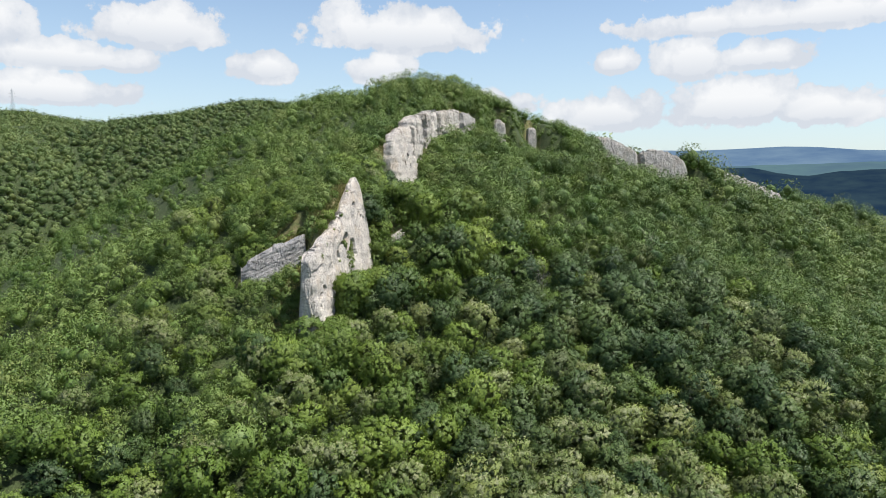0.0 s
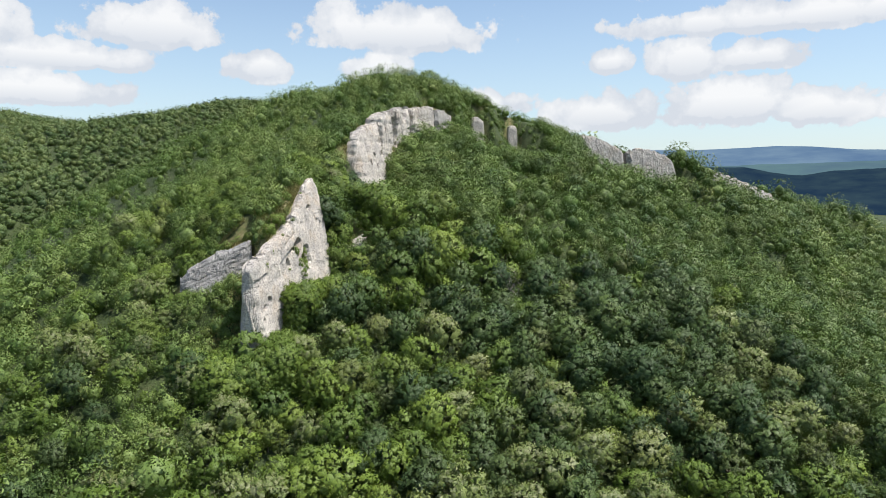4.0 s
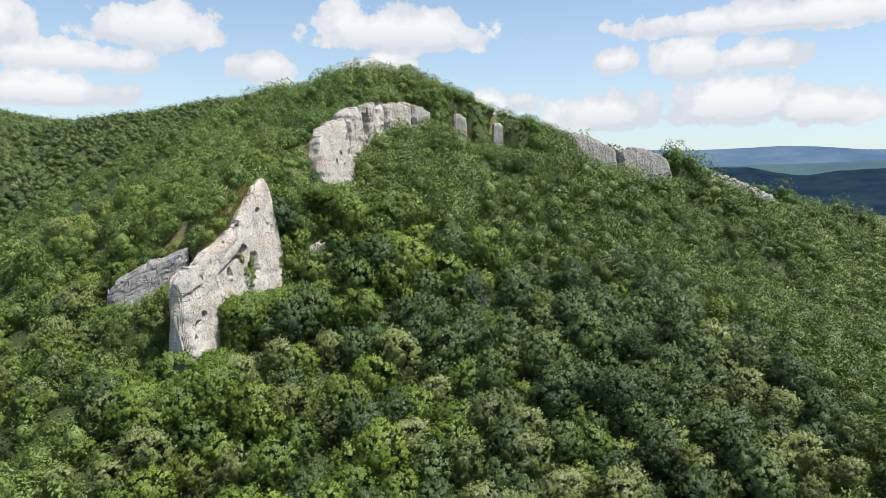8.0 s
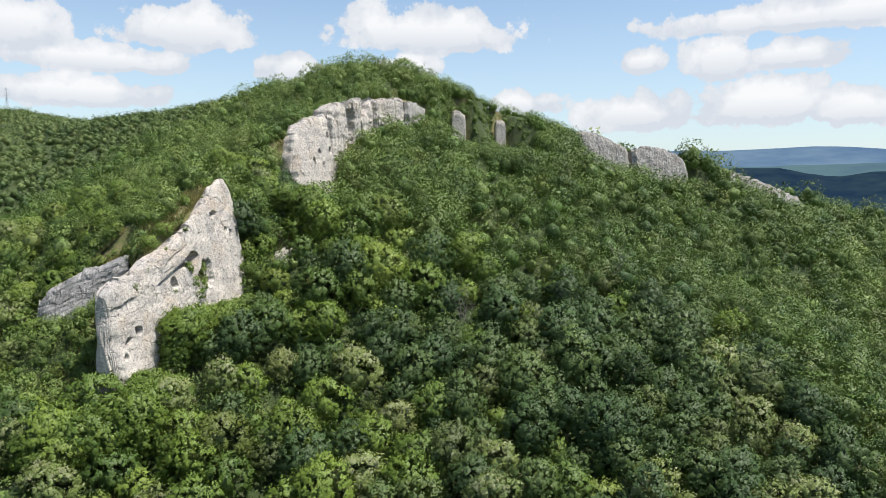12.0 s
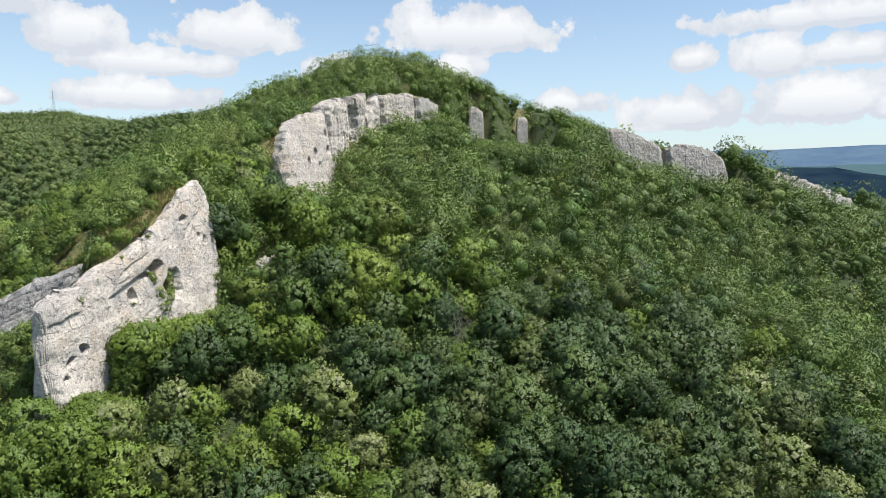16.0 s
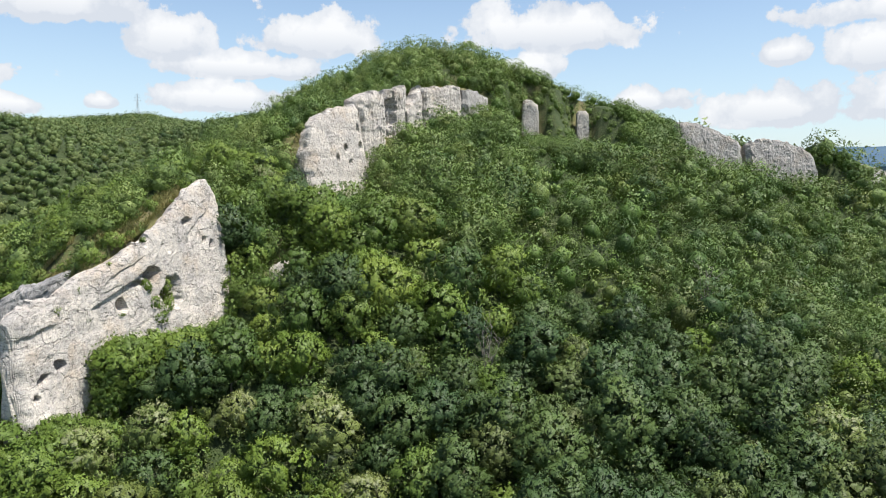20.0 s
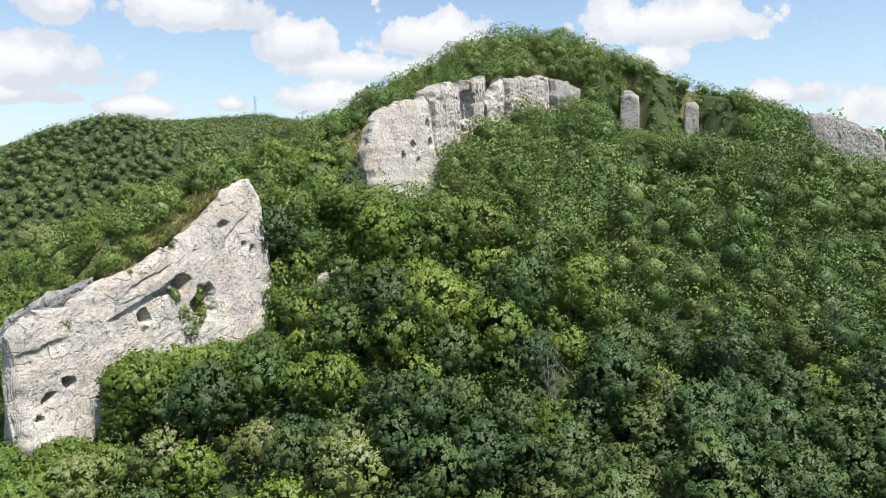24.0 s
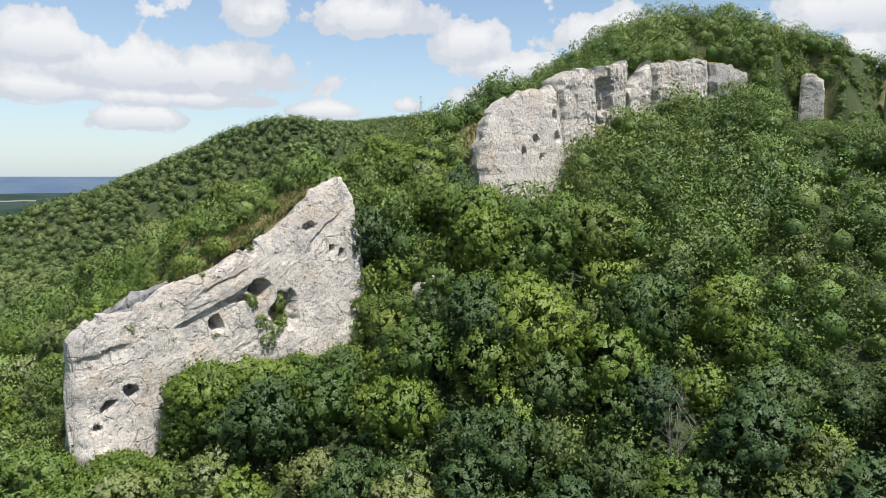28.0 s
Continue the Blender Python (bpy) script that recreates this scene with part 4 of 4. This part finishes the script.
def crest_bushes(w, count, reach, joined=False):
    """Low bushes in the grass behind a brink."""
    for _ in range(count):
        u, d = rng.uniform(w.u0 + 1, w.u1 - 2), -w.thick * w.brow - rng.uniform(0.4, reach)
        p = w.p0 + w.dir * u + w.nrm * d
        if any(o.covers(p.x, p.y, 0.3) and o is not w for o in RIBS):
            continue
        z = float(land([p.x], [p.y])[0])
        if joined:
            woods.append((p.x, p.y, z - 0.4, rng.uniform(0.25, 0.55), rng.uniform(0, 6.28), rng.random(), "hazel_bush"))
        else:
            plant("hazel_bush", p.x, p.y, z - 0.4, rng.uniform(0.22, 0.5), rng.uniform(0, 6.28), int(rng.integers(4)))


crest_bushes(FIN_WHOLE, 64, 9.0)
crest_bushes(WALLS["rock_slab"][0], 36, 6.0)
crest_bushes(WALLS["rock_cliff"][0], 10, 6.0)
crest_bushes(WALLS["rock_buttress"][0], 6, 5.0, True)
crest_bushes(WALLS["rock_band"][0], 8, 5.0, True)
crest_bushes(WALLS["rock_crag"][0], 14, 6.0, True)
crest_bushes(WALLS["rock_bluff"][0], 14, 6.0, True)
crest_bushes(WALLS["rock_ledge"][0], 24, 7.0, True)
foot_bushes(FIN_WHOLE, "hazel_bush", 1.5, False)
foot_bushes(FIN_WHOLE, "oak_tree", 4.0, False)
for u, top in ((10.2, 94.4), (10.8, 96.2), (11.4, 98.6), (12.0, 100.4), (12.8, 101.4), (13.8, 101.2)):        # trees that climb beside the southern block
    p = FIN_WHOLE.p0 + FIN_WHOLE.dir * u + FIN_WHOLE.nrm * (2.2 + 0.1 * u)
    z = float(land([p.x], [p.y])[0])
    plant("oak_tree", p.x, p.y, z - 0.5, max(0.3, min(1.3, (top - z + 0.5) / MOULDS["oak_tree"][1][2])), u * 2.3, 1)
for _ in range(22):         # growth at the south-east foot
    u, d = rng.uniform(-2.5, 5.0), rng.uniform(1.8, 5.5)
    p = FIN_WHOLE.p0 + FIN_WHOLE.dir * u + FIN_WHOLE.nrm * d
    z, v = float(land([p.x], [p.y])[0]), int(rng.integers(4))
    tall = 92.6 + 0.2 * u + rng.uniform(-0.9, 0.5) - z + 0.5
    grown = "oak_tree" if tall > 5 else "hazel_bush"
    plant(grown, p.x, p.y, z - 0.5, max(0.3, min(1.4, tall / MOULDS[grown][v][2])), rng.uniform(0, 6.28), v)
for _ in range(22):         # growth round the southern foot of the fin
    x, y = rng.uniform(-33, -19), rng.uniform(115.5, 122.5)
    z, v = float(land([x], [y])[0]), int(rng.integers(4))
    top = 91.6 + 0.22 * (y - 122.5) + rng.uniform(-1.2, 0.6) + (0.35 * (-26 - x) if x < -26 else 0)
    plant("oak_tree" if top - z > 4.5 else "hazel_bush", x, y, z - 0.5, max(0.3, min(1.3, (top - z + 0.5) / MOULDS["oak_tree" if top - z > 4.5 else "hazel_bush"][v][2])), rng.uniform(0, 6.28), v)
for _ in range(26):
    w = WALLS["rock_cliff"][0]
    p = w.p0 + w.dir * rng.uniform(-6.0, 0.0) + w.nrm * rng.uniform(-5.0, 3.0)
    z = float(land([p.x], [p.y])[0])
    woods.append((p.x, p.y, z - 0.6, rng.uniform(0.35, 0.62), rng.uniform(0, 6.28), rng.random(), "oak_tree"))
foot_bushes(WALLS["rock_slab"][0], "hazel_bush", 1.6, True)
foot_bushes(WALLS["rock_boulder"][0], "hazel_bush", 1.0, True)
for rib in ("rock_cliff", "rock_buttress", "rock_tower", "rock_tooth", "rock_band"):
    foot_bushes(WALLS[rib][0], "hazel_bush", 1.7, True)
for rib in ("rock_shelf", "rock_pillar", "rock_needle", "rock_crag", "rock_bluff", "rock_ledge"):
    foot_bushes(WALLS[rib][0], "oak_tree", 2.2, True)


def joined_wood(name, places, moulds, mat, label):
    """Woodland past counting, in one mesh."""
    V, F, T, N, k = [], [], [], [], 0
    for x, y, z, s, turn, tint, mi in places:
        v, f, nn = moulds[mi]
        c, sn = math.cos(turn), math.sin(turn)
        V.append(np.stack([(v[:, 0] * c - v[:, 1] * sn) * s + x, (v[:, 0] * sn + v[:, 1] * c) * s + y, v[:, 2] * s + z], 1))
        N.append(np.stack([nn[:, 0] * c - nn[:, 1] * sn, nn[:, 0] * sn + nn[:, 1] * c, nn[:, 2]], 1))
        F.append(f + k)
        T.append(np.full(len(v), tint))
        k += len(v)
    me = mesh_from(name, np.vstack(V), np.vstack(F), mat, True, np.vstack(N))
    at = me.attributes.new("tint", "FLOAT", "POINT")
    at.data.foreach_set("value", np.concatenate(T).astype(np.float32))
    return tagged(new(name, me), label, "woodland", kind="stuff")


WOOD_MOULDS = []
for v in range(10):         # fine crowns for the slopes that the flight passes at middle distance
    WOOD_MOULDS.append(crown_geometry(np.random.default_rng(400 + v), 3.3, 3.8, 1.0, 14, 4, 13, 0.235, 1, 0.12, 0.60, False))
for v in range(8):          # plainer ones farther off
    WOOD_MOULDS.append(crown_geometry(np.random.default_rng(430 + v), 3.3, 3.6, 1.0, 11, 3, 9, 0.34, 1, 0.12, 0.60, False))
for v in range(4):          # and the lee sides
    WOOD_MOULDS.append(crown_geometry(np.random.default_rng(450 + v), 3.3, 3.1, 1.2, 11, 1, 6, 0.66, 1, 0.08, 0.68, False))
for v in range(4):          # plain crowns under the start of the flight
    WOOD_MOULDS.append(crown_geometry(np.random.default_rng(470 + v), 3.4, 3.0, 1.4, 11, 1, 5, 0.80, 1, 0.0, 0.70, False))
for v in range(3):          # and for the far side of the crest
    WOOD_MOULDS.append(crown_geometry(np.random.default_rng(490 + v), 3.4, 3.0, 1.4, 7, 1, 4, 0.85, 0, 0.0))
KIND_TINT = {"oak_tree": (0.22, 0.62), "hornbeam_tree": (0.0, 0.22), "linden_tree": (0.8, 1.0), "hazel_bush": (0.4, 0.8)}
places = []
lee = land([p[0] for p in woods], [p[1] + 4 for p in woods]) - land([p[0] for p in woods], [p[1] - 4 for p in woods])
deep = land([p[0] for p in woods], [p[1] - 26 for p in woods]) - land([p[0] for p in woods], [p[1] for p in woods])
for (x, y, z, s, turn, tint, kind), rise, below in zip(woods, lee, deep):
    lo, hi = KIND_TINT[kind]
    shade = lo + (hi - lo) * tint
    # tint shifted by place: lighter west and high up, darker far west and east
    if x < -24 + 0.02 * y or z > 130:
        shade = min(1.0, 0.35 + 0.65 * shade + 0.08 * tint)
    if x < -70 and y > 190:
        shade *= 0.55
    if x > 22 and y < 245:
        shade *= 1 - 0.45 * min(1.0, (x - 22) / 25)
    if below > 9:
        mould = 26 + int(rng.integers(3))
    elif y < 62 or (x > 0.7 * y + 40 and x > 114):
        mould = 22 + int(rng.integers(4))
    elif rise <= -1.2 or y < 84 or x > 0.67 * y + 18 or x < -0.9 * y - 30:
        mould = 18 + int(rng.integers(4))
    elif -62 < x < 120 and y < 262 and kind != "hazel_bush":
        mould = int(rng.integers(10))
    else:
        mould = 10 + int(rng.integers(8))
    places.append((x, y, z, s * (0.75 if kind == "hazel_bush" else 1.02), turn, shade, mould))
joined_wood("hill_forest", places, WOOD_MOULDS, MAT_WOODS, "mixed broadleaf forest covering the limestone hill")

FAR_MOULDS = []
for v in range(6):
    FAR_MOULDS.append(crown_geometry(np.random.default_rng(500 + v), 3.7, 2.8, 1.0, 9, 1, 4, 0.72, 1, 0.0, 0.74, False))
for v in range(6):          # the hill across the side valley lies nearer: finer crowns
    FAR_MOULDS.append(crown_geometry(np.random.default_rng(520 + v), 3.6, 2.9, 1.0, 10, 1, 6, 0.60, 1, 0.0, 0.70, False))
places = []
for gx0 in np.arange(-900, 330, 6.1):
    for gy0 in np.arange(-140, 880, 6.1):
        x, y = gx0 + rng.uniform(-3.6, 3.6), gy0 + rng.uniform(-3.6, 3.6)
        if (-178 < x < 266 and 34 < y < 440) or (-76 < x < 116 and -46 < y < 36) or (y < 150 and (x < -420 or x > 270)):
            continue
        # thinner where the land falls away on both sides
        if (y < 60 + 0.36 * (41 - x) or x > 0.67 * y + 60) and rng.random() < 0.5:
            continue
        # the flanks that look south and east, towards the valley
        if x > -120 and y > 470 and y < 600:
            continue
        stand = 0.5 + 0.9 * noise.noise(Vector((x * 0.016, y * 0.016, 5.0)))
        places.append((x, y, 0.0, rng.uniform(0.75, 1.2), rng.uniform(0, 6.28), min(1.0, max(0.0, 0.55 * stand + 0.45 * rng.random())), int(rng.integers(6)) + (6 if -470 < x < -170 and 180 < y < 620 else 0)))
pz = land([p[0] for p in places], [p[1] for p in places])
py = land([p[0] for p in places], [p[1] + 6 for p in places]) - land([p[0] for p in places], [p[1] - 6 for p in places])
keep = [(p[0], p[1], z - 0.6, *p[3:]) for p, z, rise in zip(places, pz, py) if z > 40 and (rise > -1.5 or rng.random() < 0.3)]
joined_wood("far_forest", keep, FAR_MOULDS, MAT_FAR, "dense broadleaf forest over the hills behind")


# ---------------------------------------------------------------- dry grass along the brinks
def grass_strip():
    V, T, k = [], [], 0
    for w, rear, dense in ((FIN_WHOLE, 5.5, 190), (WALLS["rock_slab"][0], 4.0, 120), (WALLS["rock_cliff"][0], 3.5, 50), (WALLS["rock_crag"][0], 6.0, 90), (WALLS["rock_bluff"][0], 6.0, 90),
                           (WALLS["rock_ledge"][0], 7.0, 80), (WALLS["rock_band"][0], 3.0, 40), (WALLS["rock_buttress"][0], 3.0, 40)):
        n = int((w.u1 - w.u0) * dense)
        us, ds = rng.uniform(w.u0 + 0.8, w.u1 - 1.2, n), -max(2.2, w.thick * w.brow) - rng.random(n) ** 1.3 * (rear + w.thick * 0.5)
        xs, ys = w.p0.x + w.dir.x * us + w.nrm.x * ds, w.p0.y + w.dir.y * us + w.nrm.y * ds
        zs = land(xs, ys)
        for x, y, z, u, d in zip(xs, ys, zs, us, ds):
            patch = noise.noise(Vector((x * 0.25, y * 0.25, 1.0)))
            if patch < -0.15:
                continue
            for _ in range(4):
                a, h, s = rng.uniform(0, 6.28), rng.uniform(0.25, 0.7), rng.uniform(0.08, 0.22)
                ex, ey = math.cos(a), math.sin(a)
                lx, ly = rng.uniform(-0.3, 0.3), rng.uniform(-0.3, 0.3)
                V += [(x - ex * s, y - ey * s, z - 0.15), (x + ex * s, y + ey * s, z - 0.15), (x + lx, y + ly, z + h)]
                T += [min(1.0, max(0.0, 0.5 + patch + rng.uniform(-0.3, 0.3)))] * 3
    me = mesh_from("dry_grass", np.array(V), np.arange(len(V)).reshape(-1, 3), MAT_GRASS)
    at = me.attributes.new("tint", "FLOAT", "POINT")
    at.data.foreach_set("value", np.array(T, np.float32))
    tagged(new("dry_grass", me), "straw-coloured dry grass along the rock brinks", "grass", kind="stuff")


grass_strip()


# ---------------------------------------------------------------- growth on the fin, dead wood, bare earth
def on_face(u, z, out=0.0):
    p = FIN_WHOLE.p0 + FIN_WHOLE.dir * u + FIN_WHOLE.nrm * (out - 0.10 * (z - FIN_WHOLE.foot_at(u) - 4.5))
    return p.x, p.y, z


def rock_shrub(u, z, size, turn, variant, tall=1.0):
    """A shrub rooted in a crack of the face."""
    root = new("rock_shrub")
    part("stems", MOULDS["hazel_bush"][variant][0], root)
    part("foliage", MOULDS["hazel_bush"][variant][1], root)
    root.location, root.scale, root.rotation_euler = on_face(u, z - 2.2 * size * tall, -0.25), (size, size, size * tall), (0, 0, turn)
    return tagged(root, "small green shrub rooted in a crack of the limestone face", "shrub", "shrubs on the rock face")


for u, z, size, tall in ((20.6, 104.9, 0.24, 1.8), (21.5, 102.6, 0.34, 1.2), (24.0, 104.0, 0.36, 1.3), (22.9, 101.5, 0.45, 1.0), (22.2, 100.4, 0.45, 0.9), (24.3, 102.2, 0.30, 1.4),
                         (10.5, 105.9, 0.16, 1.5), (7.3, 103.9, 0.22, 1.1), (26.2, 110.0, 0.13, 1.0), (27.1, 106.0, 0.15, 1.0), (27.7, 100.7, 0.26, 1.3), (15.8, 102.1, 0.17, 0.7),
                         (31.9, 102.9, 0.26, 1.2), (21.1, 111.2, 0.16, 1.0), (15.0, 108.7, 0.12, 0.8), (27.3, 116.2, 0.12, 0.8)):
    rock_shrub(u, z, size, rng.uniform(0, 6.28), int(rng.integers(4)), tall)


def bare_wood(seed, height, stems, twigs):
    """Leafless stems with twigs, as one mesh."""
    r = np.random.default_rng(seed)
    V, F = [], []

    def limb(path, radii, sides):
        v, f = tube(path, radii, sides)
        F.extend(tuple(i + len(V) for i in q) for q in f)
        V.extend(v)
    for _ in range(stems):
        a, lean = r.uniform(0, 6.28), r.uniform(0.08, 0.42)
        h = height * r.uniform(0.75, 1.1)
        path = [np.array((math.cos(a) * lean * h * f ** 1.4, math.sin(a) * lean * h * f ** 1.4, h * f)) + r.normal(size=3) * 0.05 for f in (0, 0.25, 0.5, 0.75, 1)]
        limb(path, [0.09, 0.075, 0.055, 0.035, 0.012], 5)
        for _ in range(twigs):
            k = r.integers(1, 4)
            f = r.random()
            p = path[k] * (1 - f) + path[k + 1] * f
            b, L = r.uniform(0, 6.28), h * r.uniform(0.12, 0.3)
            q = np.array((math.cos(b) * L, math.sin(b) * L, L * r.uniform(0.4, 1.2)))
            limb([p, p + q * 0.5 + r.normal(size=3) * 0.05, p + q], [0.03, 0.022, 0.01], 4)
    return V, F


def dead_tree(x, y, top, height, seed, name="dead_tree", label="leafless grey dead tree among green crowns", stems=4, twigs=14):
    V, F = bare_wood(seed, height, stems, twigs)
    ob = new(name, mesh_from(name, V, F, MAT_DEAD))
    ob.location = (x, y, top - height)
    return tagged(ob, label, "tree" if name == "dead_tree" else "shrub", "dead trees on the slope" if name == "dead_tree" else "")


for n, (x, y, top) in enumerate(((16.3, 160.6, 98.3), (23.1, 158.6, 98.8), (-15.5, 144.9, 97.4), (-18.3, 134.5, 93.6), (56.0, 186.4, 104.9))):
    ground_z = float(land([x], [y])[0])
    dead_tree(x, y, top, max(3.0, top - ground_z + 0.3), 60 + n)
dead_tree(-18.2, 124.0, 90.6, 4.2, 70, "dead_bush", "grey dead bush with many bare twigs near the rock foot", 11, 16)
V, F = [], []
for i in range(15):         # trodden patch of pale earth at the foot of the fin
    for j in range(11):
        a, b = i / 14 * 2 - 1, j / 10 * 2 - 1
        x, y = -22.6 + a * 1.5, 123.2 + b * 1.1
        V.append((x, y, 89.3 + 0.7 * (1 - max(0, a * a + b * b)) + 0.25 * noise.noise(Vector((x, y, 0))) + 0.15 * (y - 122.6)))
earth_patch = new("earth_patch", mesh_from("earth_patch", V, grid_faces(15, 11), MAT_EARTH, True))
tagged(earth_patch, "bare patch of pale trodden earth below the rock", "ground", kind="structure")


# ---------------------------------------------------------------- distance
def far_ridge(name, radius, az0, az1, heights, foot, mat, label, seed, wob):
    """A range of hills on the horizon: heights in metres at even bearings from az0 to az1."""
    n = 160
    V = []
    for i in range(n):
        f = i / (n - 1)
        a = radians(az0 + (az1 - az0) * f)
        h = float(np.interp(f, np.linspace(0, 1, len(heights)), heights)) + wob * noise.fractal(Vector((f * 9, seed, 0)), 0.9, 2.0, 5)
        for k in range(6):
            g = k / 5
            rr = radius - 500 * (1 - g) ** 1.2
            z = foot + (h - foot) * math.sin(g * math.pi / 2) + wob * 0.4 * (1 - g) * noise.noise(Vector((f * 30, g * 4, seed)))
            V.append((rr * math.sin(a), rr * math.cos(a), z))
    ob = new(name, mesh_from(name, V, grid_faces(n, 6), mat, True))
    return tagged(ob, label, "distance", kind="structure")


# haze is put into the emission colours; these ranges glow and take no sun
far_ridge("backdrop_range", 4850, 2, 62, [150, 180, 215, 245, 262, 276, 273, 284, 294, 286, 266, 255, 250, 255, 262, 258, 250, 244, 240, 240, 240], -60, distance_glow_material("haze_blue_range", (0.088, 0.155, 0.265), (0.145, 0.225, 0.32), 0.003),
          "wooded mountain range in painted blue summer haze", 1.0, 7)
far_ridge("backdrop_valley", 3600, 8, 62, [110, 140, 160, 165, 178, 176, 170, 170, 165, 160], -120, distance_glow_material("haze_blue_valley", (0.075, 0.130, 0.180), (0.105, 0.185, 0.200), 0.003),
          "valley side in painted blue-green haze with dim clearings", 2.0, 8)
# the cloud's shade on this hill is painted into its dark glow
far_ridge("backdrop_wood", 2300, 10, 62, [110, 115, 120, 126, 132, 138, 142, 142, 122, 115, 128, 135, 137, 137, 135, 132, 130, 130, 130, 130, 130, 130, 130, 130, 130, 130, 130], -160, distance_glow_material("painted_shade_wood", (0.013, 0.030, 0.058), (0.027, 0.052, 0.072), 0.012),
          "dark wooded hill with cloud shade painted in", 3.0, 6)
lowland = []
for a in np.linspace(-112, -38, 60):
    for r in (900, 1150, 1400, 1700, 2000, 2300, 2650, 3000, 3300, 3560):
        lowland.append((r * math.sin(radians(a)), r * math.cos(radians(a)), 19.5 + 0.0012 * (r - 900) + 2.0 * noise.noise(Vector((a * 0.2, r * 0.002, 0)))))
# the lowland's haze likewise sits in a glowing colour
lowland = new("backdrop_lowland", mesh_from("backdrop_lowland", lowland, grid_faces(60, 10), distance_glow_material("hazy_lowland", (0.042, 0.075, 0.068), (0.085, 0.125, 0.105), 0.004), True))
tagged(lowland, "wooded lowland in painted haze with a few pale fields", "distance", kind="structure")
far_ridge("backdrop_plain", 4000, -112, -38, [92, 93, 93, 92, 92], 15, distance_glow_material("haze_blue_plain", (0.135, 0.20, 0.32), (0.175, 0.245, 0.34), 0.004),
          "plain in painted blue haze reaching to the horizon", 4.0, 1.0)


fields = []
for k, (az0, az1, r0, r1) in enumerate(((-70.5, -66.6, 1930, 2030), (-66.0, -63.6, 2500, 2600), (-72, -68.5, 2900, 3000))):
    for a in np.linspace(az0, az1, 8):
        for r in (r0, r1):
            fields.append(((r + 18 * math.sin(a * 3)) * math.sin(radians(a)), (r + 18 * math.sin(a * 3)) * math.cos(radians(a)), 24.5 + 0.0012 * (r - 900)))
faces = np.vstack([grid_faces(8, 2) + 16 * k for k in range(3)])
tagged(new("backdrop_fields", mesh_from("backdrop_fields", fields, faces, distance_glow_material("pale_fields", (0.34, 0.32, 0.27), (0.42, 0.39, 0.33), 0.01))), "pale stubble fields far off in the lowland", "distance", kind="structure")


# ---------------------------------------------------------------- power pylon on the far hill
def beam(a, b, w):
    a, b = Vector(a), Vector(b)
    d = (b - a)
    q = d.to_track_quat("Z", "Y").to_matrix()
    V, L = [], d.length
    for z in (0, L):
        for sx, sy in ((-1, -1), (1, -1), (1, 1), (-1, 1)):
            V.append(a + q @ Vector((sx * w, sy * w, z)))
    F = [(0, 1, 5, 4), (1, 2, 6, 5), (2, 3, 7, 6), (3, 0, 4, 7), (3, 2, 1, 0), (4, 5, 6, 7)]
    return [tuple(v) for v in V], F


def beams(name, rows, w, parent):
    V, F = [], []
    for a, b in rows:
        v, f = beam(a, b, w)
        F += [tuple(i + len(V) for i in q) for q in f]
        V += v
    return part(name, mesh_from(name, V, F, MAT_STEEL), parent)


pylon = new("power_pylon")
tagged(pylon, "grey steel lattice power pylon on the wooded skyline", "pylon")
PYH, PYW = 30.0, 2.6
corners = [(-1, -1), (1, -1), (1, 1), (-1, 1)]
for cx, cy in corners:
    beams("leg", [((cx * PYW, cy * PYW, -1), (cx * 0.45, cy * 0.45, 21)), ((cx * 0.45, cy * 0.45, 21), (cx * 0.12, cy * 0.12, PYH))], 0.10, pylon)
for zz, half in ((20.5, 5.0), (24.0, 4.2), (27.2, 3.4)):
    beams("crossarm", [((-half, 0, zz), (half, 0, zz)), ((-half, 0, zz), (0, 0.3, zz + 1.4)), ((half, 0, zz), (0, -0.3, zz + 1.4))], 0.08, pylon)
for s in range(6):
    za, zb = -0.5 + s * 3.6, -0.5 + (s + 1) * 3.6
    wa, wb = PYW + (0.45 - PYW) * (za + 1) / 22, PYW + (0.45 - PYW) * (zb + 1) / 22
    rows = []
    for (ax, ay), (bx, by) in zip(corners, corners[1:] + corners[:1]):
        rows += [((ax * wa, ay * wa, za), (bx * wb, by * wb, zb)), ((bx * wa, by * wa, za), (ax * wb, ay * wb, zb))]
    beams("brace", rows, 0.05, pylon)
pylon.location = (-504, 816, float(land([-504], [816])[0]))
